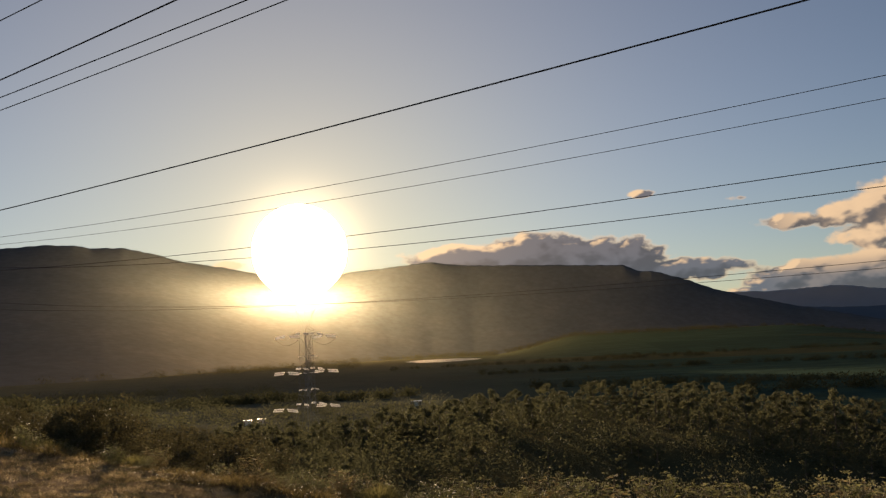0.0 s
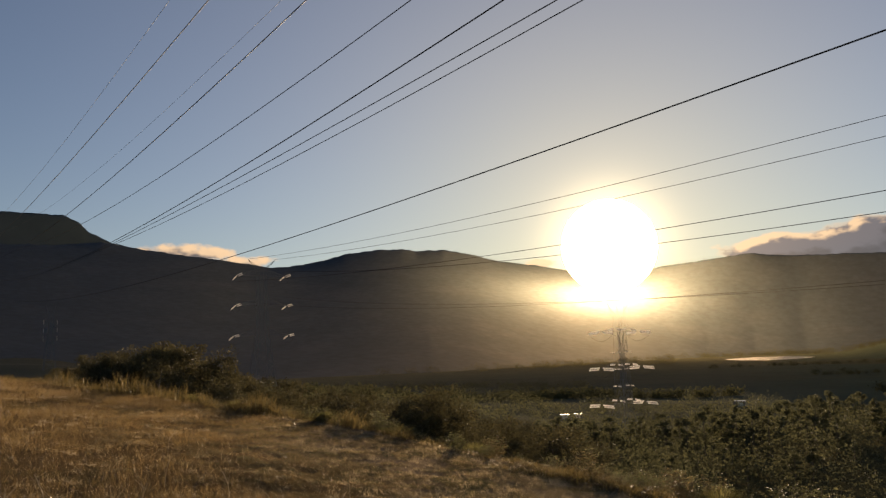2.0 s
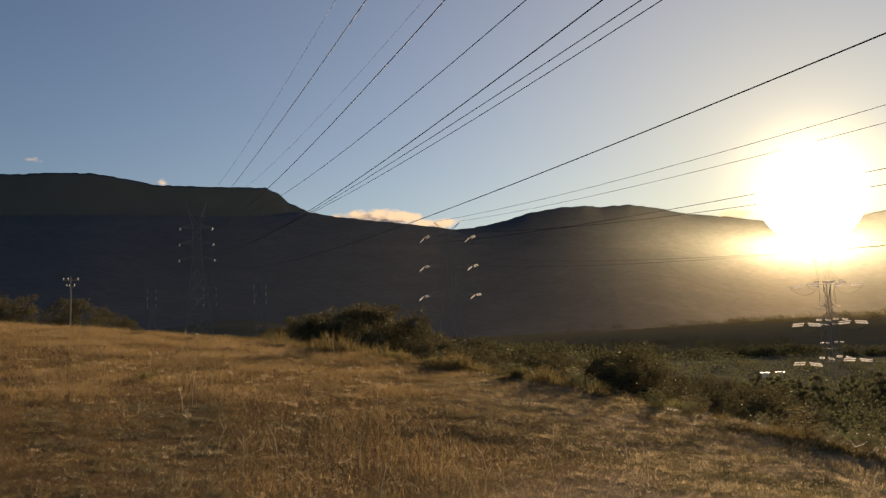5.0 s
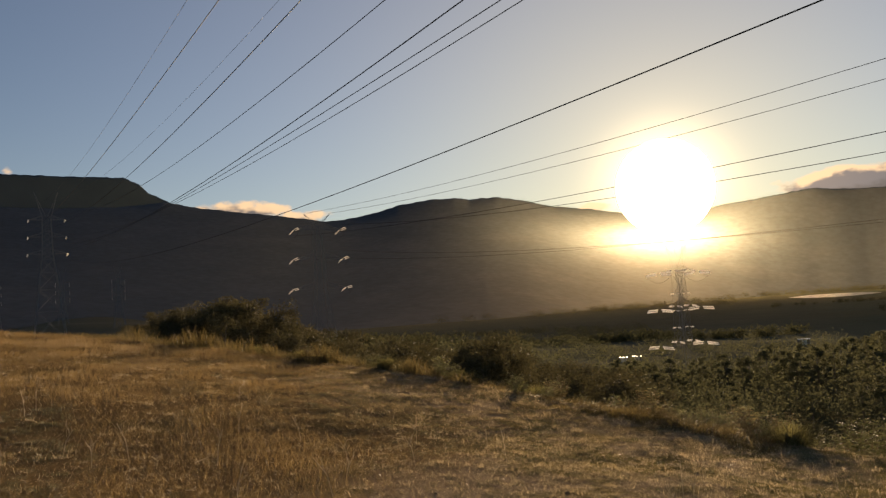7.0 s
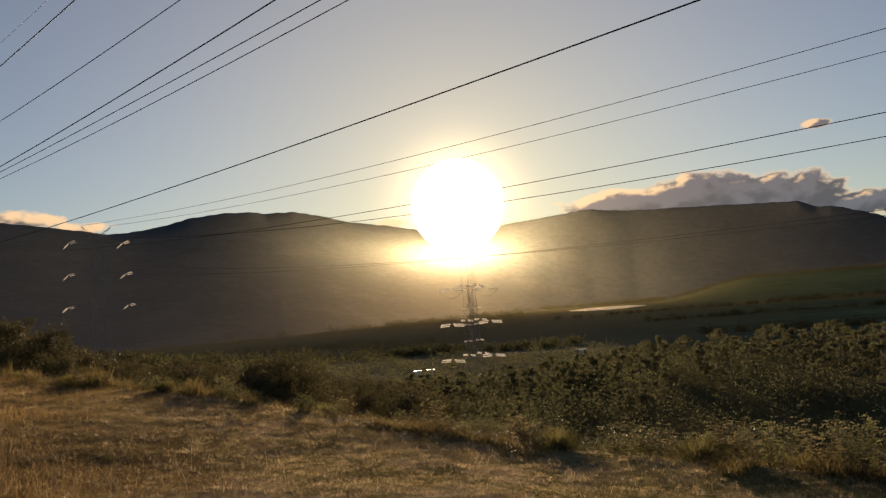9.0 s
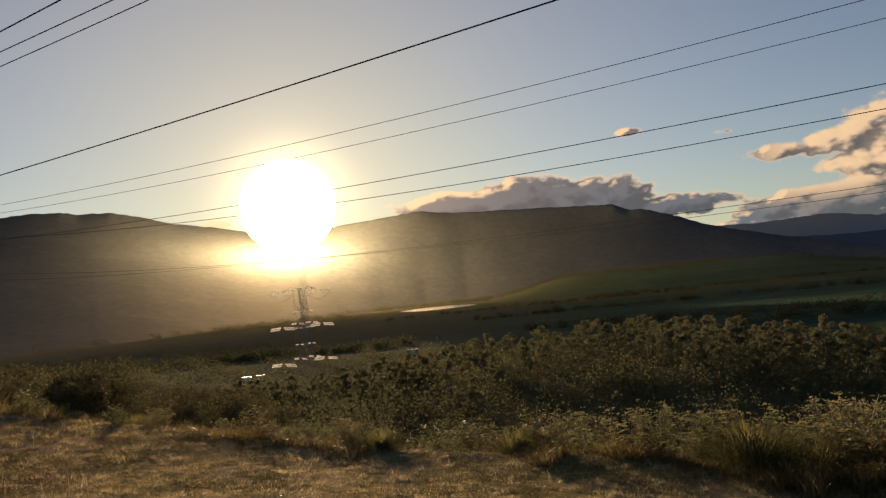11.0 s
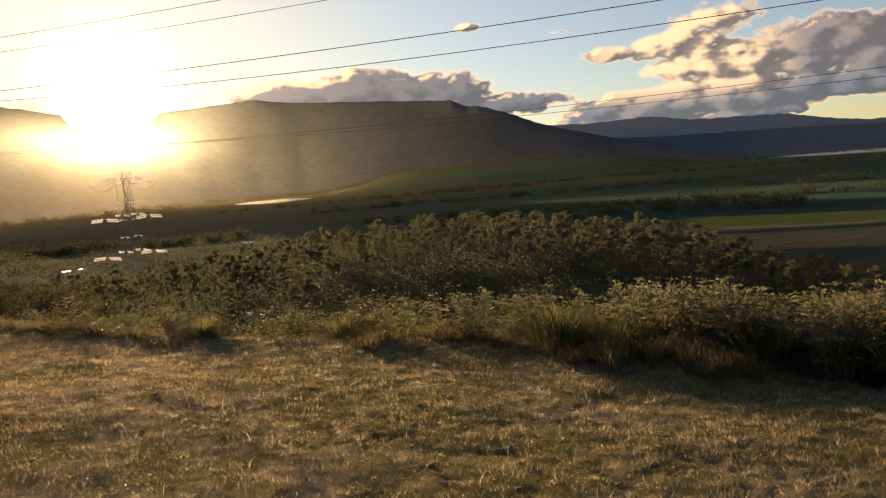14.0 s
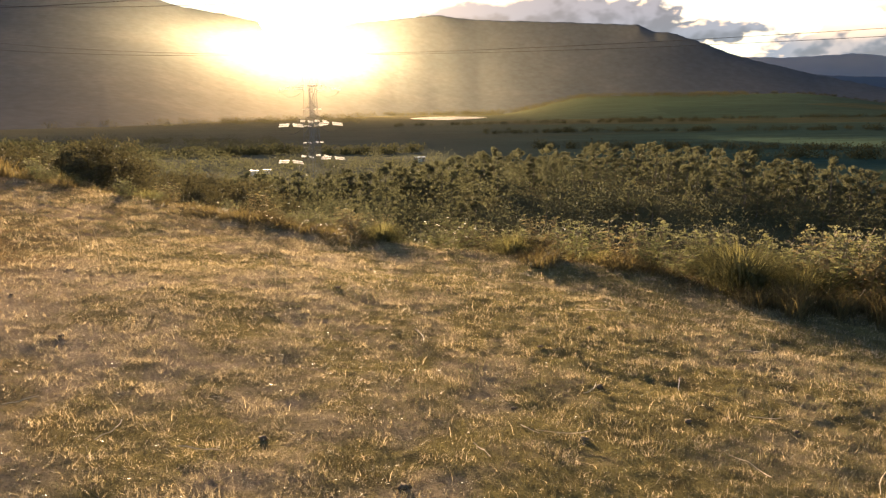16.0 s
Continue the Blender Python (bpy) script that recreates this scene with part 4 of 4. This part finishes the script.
def tussock(seed, height, count):
    rng = random.Random(seed)
    verts, faces = [], []
    for k in range(count):
        a, d = rng.uniform(0, math.tau), abs(rng.gauss(0, 0.24))
        foot = Vector((math.cos(a) * d, math.sin(a) * d, -0.05))
        b = a + rng.gauss(0, 0.5)
        reach, h = rng.uniform(0.25, 1.0) * height, height * rng.uniform(0.5, 1.0)
        side = Vector((-math.sin(b), math.cos(b), 0)) * rng.uniform(0.005, 0.009)
        way = Vector((math.cos(b), math.sin(b), 0))
        i = len(verts)
        for t in (0.0, 0.4, 0.75):
            p = foot + way * reach * t * t + Vector((0, 0, h * (t - 0.25 * t * t * reach / height)))
            verts += [p - side * (1 - 0.5 * t), p + side * (1 - 0.5 * t)]
        verts.append(foot + way * reach * 1.05 + Vector((0, 0, h * (1 - 0.55 * reach / height))))
        faces += [(i, i + 1, i + 3), (i, i + 3, i + 2), (i + 2, i + 3, i + 5), (i + 2, i + 5, i + 4), (i + 4, i + 5, i + 6)]
    ob = mesh_object("grass_tussock", verts, faces, M_TUSSOCK)
    return tagged(ob, "big arching clump of coarse grass, lit from behind", "grass clump", "grass tussocks")


def stand(ob, az, r, scale=1.0, turn=0.0, sink=0.0, first=False):
    """Puts a thing, or a copy of it, on the ground."""
    p = spot(az, r)
    own = 1.0 if first else ob.scale.x
    m = Matrix.Translation((p.x, p.y, land_at(p.x, p.y) - sink)) @ pose(0, 0, 0, 0, 0, turn) @ Matrix.Scale(scale / own, 4)
    if first:
        ob.matrix_world = m
        return ob
    return copy_thing(ob, m)


rng3 = random.Random(5)
weeds = [weed(k, 1.0, 14, M_WEED if k % 2 else M_RUSTWEED, ("olive-green" if k % 2 else "rust-brown") + " tall weed with dry flower heads", 26, 0.95) for k in range(6)]
used = set()


def plant(kinds, az, r, scale, sink=0.05):
    k = rng3.randrange(len(kinds))
    ob = kinds[k]
    first = ob.name not in used
    used.add(ob.name)
    return stand(ob, az, r, scale, rng3.uniform(0, 360), sink, first)


WEED_AZ = [-56, -41, -34, -31, -27, -24.5, -21, -17, -11, -5, 1, 9]
WEED_EL = [-9.4, -9.2, -9.0, -8.7, -9.0, -8.5, -9.0, -9.0, -8.4, -8.5, -8.2, -7.6]
for k in range(190):
    az = rng3.uniform(-56, 9)
    r = float(edge_of(az)) + 0.35 + rng3.random() ** 1.3 * 3.6
    p = spot(az, r)
    h = EYE_Z + r * math.tan(radians(np.interp(az, WEED_AZ, WEED_EL) - rng3.random() ** 1.6 * 4.0 + 0.8)) - land_at(p.x, p.y)
    plant(weeds, az, r, min(np.interp(az, [-30, -20, -10], [1.6, 1.0, 0.75]), max(0.3, h)))
leafy_weeds = [weed(30 + k, 1.0, 15, M_RUSTWEED if k == 1 else M_WEED, ("leafy rust-brown" if k == 1 else "leafy olive-green") + " shrub with dry flower heads", 40, 1.1) for k in range(4)]
for k in range(66):
    az = rng3.uniform(-54, -25.5)
    r = float(edge_of(az)) + 0.5 + rng3.random() * 3.0
    plant(leafy_weeds, az, r, rng3.uniform(0.5, 1.1) * np.interp(az, [-40, -25], [1.1, 0.8]))
for k in range(84):
    az = rng3.uniform(2, 33)
    plant(weeds, az, float(edge_of(az)) + rng3.uniform(0.1, 4.0), rng3.uniform(0.24, 0.6))

clumps = [tussock(1, 1.0, 900), tussock(2, 0.8, 700)]
for az, r, scale in ((-24.2, 8.3, 0.68), (-25.2, 8.4, 0.55), (-28.3, 8.4, 0.6), (-31, 8.9, 0.6), (-8.6, 9.2, 0.46), (0.8, 9.5, 0.4), (17, 13.4, 0.45), (27.2, 15.3, 0.4), (22, 14.2, 0.4),
                     (33, 18, 0.5), (36, 19.5, 0.4), (52.5, 14.5, 0.3), (-15, 9.2, 0.45)):
    plant(clumps, az, r, scale, 0.02)


# ---------------------------------------------------------------- trees
def tree(seed, height, spread, count, name, label, leaf_size=0.22, trunk_part=0.3, leaves=M_LEAF, limbs=20, tuft=0.3):
    """A tapered trunk with limbs, and a crown of many separate leaf sprays with gaps."""
    rng = random.Random(seed)
    root = new(name)
    bm = bmesh.new()
    top = Vector((rng.uniform(-0.4, 0.4), rng.uniform(-0.4, 0.4), height * 0.8))
    bend = Vector((rng.uniform(-0.3, 0.3), rng.uniform(-0.3, 0.3), height * trunk_part * 0.7))
    beam(bm, (0, 0, -0.6), bend, 0.022 * height, 7, 0.016 * height)
    beam(bm, bend, top, 0.016 * height, 6, 0.004 * height)
    centres = []
    for k in range(limbs):
        t = rng.uniform(-0.1, 1.0)
        a = k * 2.4 + rng.uniform(-0.4, 0.4)
        start = bend.lerp(top, t)
        reach = spread * (1.05 - 0.6 * t) * rng.uniform(0.45, 1.0)
        end = start + Vector((math.cos(a) * reach, math.sin(a) * reach, height * rng.uniform(0.04, 0.2)))
        beam(bm, start, end, 0.008 * height * (1.1 - t), 3, 0.002 * height)
        centres += [(end, rng.uniform(0.6, 1.15)), (start.lerp(end, 0.6) + Vector((0, 0, 0.04 * height)), rng.uniform(0.7, 1.2))]
    centres.append((top + Vector((0, 0, height * 0.08)), 0.8))
    part("trunk", bm, M_BARK, root)
    verts, faces = [], []
    for k in range(count):
        c, wide = rng.choice(centres)
        d = Vector((rng.gauss(0, 1), rng.gauss(0, 1), rng.gauss(0, 1)))
        d = d.normalized() * rng.random() ** 0.45 * spread * tuft * wide
        d.z *= 0.75
        p = c + d
        way = (d + Vector((rng.uniform(-1, 1), rng.uniform(-1, 1), rng.uniform(-0.6, 1.0))) * spread * 0.25)
        size = leaf_size * rng.uniform(0.7, 1.6)
        way = way.normalized() * size
        side = way.cross(Vector((rng.uniform(-1, 1), rng.uniform(-1, 1), rng.uniform(-1, 1))))
        i = len(verts)
        verts += [p - side.normalized() * size * 0.35, p + side.normalized() * size * 0.35, p + way]
        faces.append((i, i + 1, i + 2))
    tagged(mesh_object("crown", verts, faces, leaves, root), kind="stuff")
    return tagged(root, label, "tree" if name == "tree" else "bush", "trees on the slope" if name == "tree" else "bushes on the slope")


trees = [tree(20 + k, 10.0, 2.4, 3600, "tree", "dark gum tree on the wooded knoll", 0.19, 0.1, limbs=22, tuft=0.27) for k in range(5)]
bushes = [tree(40 + k, 4.0, 2.4, 4600, "bush", "dense dark evergreen bush on the slope", 0.10, 0.12, M_BUSH, 26, 0.27) for k in range(5)]


TREE_TOP = float(np.mean([max(v.co.z for v in t.children[1].data.vertices) for t in trees])) - 0.3
BUSH_TOP = float(max([max(v.co.z for v in t.children[1].data.vertices) for t in bushes]))


def plant_to(kinds, size, az, r, top_el, low=0.25):
    """Plants so that the top reaches the elevation top_el seen from the eye."""
    p = spot(az, r)
    h = EYE_Z + r * math.tan(radians(top_el)) - land_at(p.x, p.y)
    plant(kinds, az, r, max(low, h / size), 0.1)


for k in range(235):
    az = -50 + 62 * (k + rng3.random()) / 235
    plant_to(trees, TREE_TOP, az, rng3.uniform(112, 168), float(np.interp(az, TOP_AZ, TOP_EL)) + 0.1 - rng3.random() ** 1.5 * 1.1)
for k in range(65):
    az = rng3.uniform(-50, 22)
    p_r = rng3.uniform(84, 112)
    plant(trees, az, p_r, rng3.uniform(0.28, 0.5), 0.1)
# the left side: bushes behind the crest and along the gully
SIDE_AZ = [8, 12, 15, 17.7, 20.3, 22.5, 27.4, 29.4, 32, 34, 37, 40, 43, 46, 51, 52.2, 54.3, 57, 66]
SIDE_EL = [-5.2, -4.6, -4.0, -3.0, -1.9, -2.6, -1.1, -0.6, -0.8, 0.8, 1.75, 1.6, 0.8, -0.4, 0.2, 1.1, 2.6, 3.3, 3.2]
for az0, az1, r0, r1, spread, n in ((66, 53.4, 128, 165, 1.4, 22), (53.3, 52, 48, 56, 0.4, 3), (45, 33, 45, 75, 1.2, 46), (34, 22, 36, 65, 1.4, 38), (21.6, 18.6, 16.5, 19.5, 0.5, 9), (20, 8, 24, 55, 2.0, 26)):
    for k in range(n):
        az = rng3.uniform(az1, az0)
        plant_to(bushes, BUSH_TOP, az, rng3.uniform(r0, r1), float(np.interp(az, SIDE_AZ, SIDE_EL)) - 0.2 - rng3.random() ** 1.2 * spread, 0.2)


# ---------------------------------------------------------------- far tree rows on the plain and woods at the foot of the mountain
def tree_rows(name, label, rows, seed):
    rng = random.Random(seed)
    verts, faces = [], []
    for az0, az1, r0, r1, n, size in rows:
        for k in range(n):
            t = rng.random()
            az = az0 + (az1 - az0) * t + rng.uniform(-0.15, 0.15)
            r = r0 + (r1 - r0) * t + rng.uniform(-0.02, 0.02) * r0
            p = spot(az, r)
            base = Vector((p.x, p.y, land_at(p.x, p.y)))
            s = size * rng.uniform(0.4, 1.15)
            for q in range(105):
                d = Vector((rng.gauss(0, 0.42), rng.gauss(0, 0.42), abs(rng.gauss(0.38, 0.26)))) * s
                way = Vector((rng.uniform(-1, 1), rng.uniform(-1, 1), rng.uniform(-0.4, 1))).normalized() * s * 0.18
                side = way.cross(Vector((rng.uniform(-1, 1), rng.uniform(-1, 1), 0.3))) * 0.5
                i = len(verts)
                verts += [base + d - side, base + d + side, base + d + way]
                faces.append((i, i + 1, i + 2))
    ob = mesh_object(name, verts, faces, M_FAR_LEAF)
    return tagged(ob, label, "trees", kind="stuff")


tree_rows("far_trees", "dark tree rows between the paddocks of the plain",
          [(-10, -48, 560, 620, 135, 6.0), (-24, -40, 470, 500, 46, 7.6), (-6, -36, 900, 1000, 144, 6.8), (-34, -48, 820, 760, 32, 7.6), (-14, -50, 1500, 1750, 162, 7.6),
           (0, -22, 1250, 1400, 90, 6.8), (-18, -50, 2700, 2900, 216, 8.5), (12, -2, 430, 520, 72, 6.0), (30, 8, 300, 460, 108, 6.0), (54, 36, 720, 800, 120, 4.5)], 9)


def woods(name, label, areas, seed):
    """Scrub and small trees, too many and too far to count."""
    rng = random.Random(seed)
    verts, faces = [], []
    for az0, az1, r0, r1, n, size in areas:
        for k in range(n):
            az, r = rng.uniform(az0, az1), math.sqrt(rng.uniform(r0 * r0, r1 * r1))
            p = spot(az, r)
            base = Vector((p.x, p.y, land_at(p.x, p.y)))
            s = size * rng.uniform(0.35, 1.1)
            for q in range(150 if r < 200 else 80):
                d = Vector((rng.gauss(0, 0.5), rng.gauss(0, 0.5), abs(rng.gauss(0.42, 0.3)))) * s
                way = Vector((rng.uniform(-1, 1), rng.uniform(-1, 1), rng.uniform(-0.4, 1))).normalized() * (s * 0.075 if r < 200 else s * 0.14)
                side = way.cross(Vector((rng.uniform(-1, 1), rng.uniform(-1, 1), 0.3))) * 0.5
                i = len(verts)
                verts += [base + d - side, base + d + side, base + d + way]
                faces.append((i, i + 1, i + 2))
    ob = mesh_object(name, verts, faces, M_LEAF)
    return tagged(ob, label, "woods", kind="stuff")


woods("slope_scrub", "dark scrub covering the slope down to the plain", [(28, -14, 80, 200, 420, 4.2), (34, -8, 200, 420, 520, 5.0), (12, -50, 100, 185, 560, 3.6), (10, -50, 78, 112, 330, 3.0), (44, 28, 130, 260, 160, 2.6), (40, 8, 420, 800, 380, 6.0), (24, 2, 1500, 2450, 420, 13.0), (3, -10, 2250, 2600, 300, 14.0), (-10, -24, 2350, 2750, 300, 13.0)], 14)


# ---------------------------------------------------------------- utility pole on the rise
def utility_pole(az, r, top_el):
    p = spot(az, r)
    z0 = land_at(p.x, p.y)
    h = EYE_Z + r * math.tan(radians(top_el)) - z0
    root = new("utility_pole")
    root.location = (p.x, p.y, z0)
    root.rotation_euler = (0, radians(1.0), radians(40))
    bm = bmesh.new()
    beam(bm, (0, 0, -0.5), (0, 0, h + 0.15), 0.13, 9, 0.085)
    part("pole", bm, M_POLE, root, "weathered pale timber pole")
    for z, reach in ((h - 0.3, 0.95), (h - 1.1, 0.5)):
        bm = bmesh.new()
        bmesh.ops.create_cube(bm, size=1.0, matrix=Matrix.Translation((0, 0.16, z)) @ Matrix.Diagonal((reach * 2, 0.08, 0.09, 1)))
        arm = part("crossarm", bm, M_POLE, root)
        for x in (-0.95, -0.35, 0.9):
            bm = bmesh.new()
            beam(bm, (x * reach, 0.16, z + 0.06), (x * reach, 0.16, z + 0.18), 0.03, 8)
            beam(bm, (x * reach, 0.16, z + 0.18), (x * reach, 0.16, z + 0.3), 0.055, 8, 0.03)
            part("pin_insulator", bm, M_PORCELAIN, arm)
    return tagged(root, "weathered timber utility pole with crossarms beyond the rise", "utility pole")


def pole_look(g, place):
    grain = g.noise(g.vec("MULTIPLY", place, (14, 14, 0.8)), 1.0, 6.0, 0.65)
    return principled(g, g.mix(grain, (0.12, 0.105, 0.085), (0.26, 0.235, 0.195)), 0.85, normal=bumped(g, grain, 0.01))


M_POLE = material("weathered_timber", pole_look)
utility_pole(56.3, 112, 3.9)


# ---------------------------------------------------------------- small things lying on the pasture
def pale_look(g, place):
    return principled(g, g.mix(g.noise(place, 60.0), (0.55, 0.52, 0.46), (0.80, 0.78, 0.72)), 0.7)


def dry_leaf(az, r, length, turn, lift, mat, label, name="dry_leaf"):
    """A curled strip standing or lying in the grass."""
    p = spot(az, r)
    verts, faces = [], []
    for k in range(7):
        t = k / 6
        w = 0.014 * math.sin(math.pi * (0.15 + 0.8 * t)) + 0.002
        c = Vector((math.sin(t * 2.0) * length * 0.25, 0, length * t * lift))
        c.y = length * t * (1 - lift)
        for side in (-1, 1):
            verts.append(c + Vector((side * w, 0.004 * abs(side) * math.cos(t * 3), 0)))
    for k in range(6):
        faces.append((2 * k, 2 * k + 1, 2 * k + 3, 2 * k + 2))
    ob = mesh_object(name, verts, faces, mat, smooth=True)
    fat = ob.modifiers.new("thickness", "SOLIDIFY")
    fat.thickness = 0.002
    ob.matrix_world = Matrix.Translation((p.x, p.y, land_at(p.x, p.y) + 0.005)) @ pose(0, 0, 0, 0, 0, turn)
    return tagged(ob, label, "leaf")


def stick(az, r, length, turn, bend, seed):
    """A thin bent dry stalk lying on the grass."""
    rng = random.Random(seed)
    p = spot(az, r)
    bm = bmesh.new()
    pts = [Vector((length * (t - 0.5), bend * math.sin(t * 3.1), 0.025 + 0.05 * bend * t + rng.uniform(0, 0.01))) for t in np.linspace(0, 1, 6)]
    tube(bm, pts, 0.0024, 5)
    ob = part("dry_stalk", bm, M_STALK)
    ob.matrix_world = Matrix.Translation((p.x, p.y, land_at(p.x, p.y))) @ pose(0, 0, 0, 0, 0, turn)
    return tagged(ob, "thin pale dry stalk lying on the grass", "stalk", "stalks on the pasture")


M_PALE = material("bleached_leaf", pale_look)
dry_leaf(-20.75, 4.62, 0.075, 70, 0.95, M_PALE, "small bleached curled leaf standing in the grass")
rng4 = random.Random(31)
for k in range(34):
    az = rng4.uniform(-44, 44)
    r = rng4.uniform(2.6, 7.8)
    stick(az, r, rng4.uniform(0.08, 0.3), rng4.uniform(0, 360), rng4.uniform(-0.03, 0.03), k)


def seed_stalk(az, r, height, lean, turn, seed):
    """A tall dry stalk with side branches, standing in the pasture."""
    rng = random.Random(seed)
    bm = bmesh.new()
    tip = Vector((lean, 0, height))
    mid = Vector((lean * 0.3, 0, height * 0.55))
    tube(bm, [Vector((0, 0, -0.03)), mid, tip], 0.0026, 4)
    for k in range(5):
        t = rng.uniform(0.35, 0.95)
        c = mid.lerp(tip, max(0, t * 2 - 1)) if t > 0.5 else mid * (t * 2)
        tube(bm, [c, c + Vector((rng.uniform(-0.09, 0.09), rng.uniform(-0.09, 0.09), rng.uniform(0.03, 0.1)))], 0.0016, 3)
    ob = part("seed_stalk", bm, M_STALK)
    p = spot(az, r)
    ob.matrix_world = Matrix.Translation((p.x, p.y, land_at(p.x, p.y))) @ pose(0, 0, 0, 0, 0, turn)
    return tagged(ob, "tall dry branched seed stalk standing in the pasture", "stalk", "seed stalks in the pasture")


for k, (az, r, h, lean) in enumerate(((32.4, 6.2, 0.3, -0.14), (31.5, 6.6, 0.22, 0.1), (8.5, 6.3, 0.28, 0.03), (7.8, 6.5, 0.2, -0.05), (9.1, 6.0, 0.18, 0.06), (45, 8.0, 0.35, 0.1), (38, 9.0, 0.3, -0.08), (26, 8.5, 0.25, 0.1), (50, 11.0, 0.4, 0.1))):
    seed_stalk(az, r, h, lean, 20 + 40 * k, 60 + k)
for k in range(16):
    seed_stalk(rng4.uniform(20, 54), rng4.uniform(4.5, 12.0), rng4.uniform(0.16, 0.36), rng4.uniform(-0.12, 0.12), rng4.uniform(0, 360), 90 + k)


# ---------------------------------------------------------------- farm sheds far down the slope
def roof_look(g, place):
    wave = g.noise(place, 0.8, 4.0)
    return principled(g, g.mix(wave, (0.60, 0.58, 0.55), (0.72, 0.70, 0.66)), 0.35, 0.9)


def board_look(g, place):
    return principled(g, g.mix(g.noise(g.vec("MULTIPLY", place, (3, 3, 0.4)), 1.0, 4.0), (0.16, 0.13, 0.10), (0.34, 0.29, 0.23)), 0.85)


M_ROOF = material("metal_roof", roof_look)
M_BOARD = material("shed_boards", board_look)


def shed(az, r, length, width, height, turn, sink=0.2):
    p = spot(az, r)
    root = new("farm_shed")
    root.location = (p.x, p.y, land_at(p.x, p.y) - sink)
    root.rotation_euler = (0, 0, radians(turn))
    bm = bmesh.new()
    l, w, h, top = length / 2, width / 2, height, height + width * 0.04
    low = [bm.verts.new(v) for v in ((-l, -w, 0), (l, -w, 0), (l, w, 0), (-l, w, 0))]
    high = [bm.verts.new(v) for v in ((-l, -w, h), (l, -w, h), (l, w, h), (-l, w, h))]
    ends = [bm.verts.new((-l, 0, top)), bm.verts.new((l, 0, top))]
    for k in range(4):
        bm.faces.new((low[k], low[(k + 1) % 4], high[(k + 1) % 4], high[k]))
    bm.faces.new((high[1], high[2], ends[1]))
    bm.faces.new((high[3], high[0], ends[0]))
    part("wall", bm, M_BOARD, root)
    for side in (-1, 1):
        bm = bmesh.new()
        out, drop = w + 0.4, 0.04 * 0.8
        corners = [(-l - 0.4, side * out, h - drop + 0.05), (l + 0.4, side * out, h - drop + 0.05), (l + 0.4, 0, top + 0.06), (-l - 0.4, 0, top + 0.06)]
        lower = [bm.verts.new(c) for c in corners]
        upper = [bm.verts.new((x, y, z + 0.07)) for x, y, z in corners]
        bm.faces.new(lower[::-1])
        bm.faces.new(upper)
        for k in range(4):
            bm.faces.new((lower[k], lower[(k + 1) % 4], upper[(k + 1) % 4], upper[k]))
        bmesh.ops.recalc_face_normals(bm, faces=bm.faces)
        part("roof", bm, M_ROOF, root, "pale corrugated metal roof")
    bm = bmesh.new()
    bmesh.ops.create_cube(bm, size=1.0, matrix=Matrix.Translation((0, -w - 0.04, 1.1)) @ Matrix.Diagonal((2.2, 0.06, 2.2, 1)))
    part("door", bm, M_ROOF, root)
    return tagged(root, "small farm shed with a pale metal roof among scrub", "shed", "farm sheds")


shed(9.9, 300, 2.2, 2.0, 2.0, 25)
shed(8.9, 310, 2.4, 2.0, 2.0, -10)
shed(-1.7, 395, 4.5, 3.2, 2.4, 15)
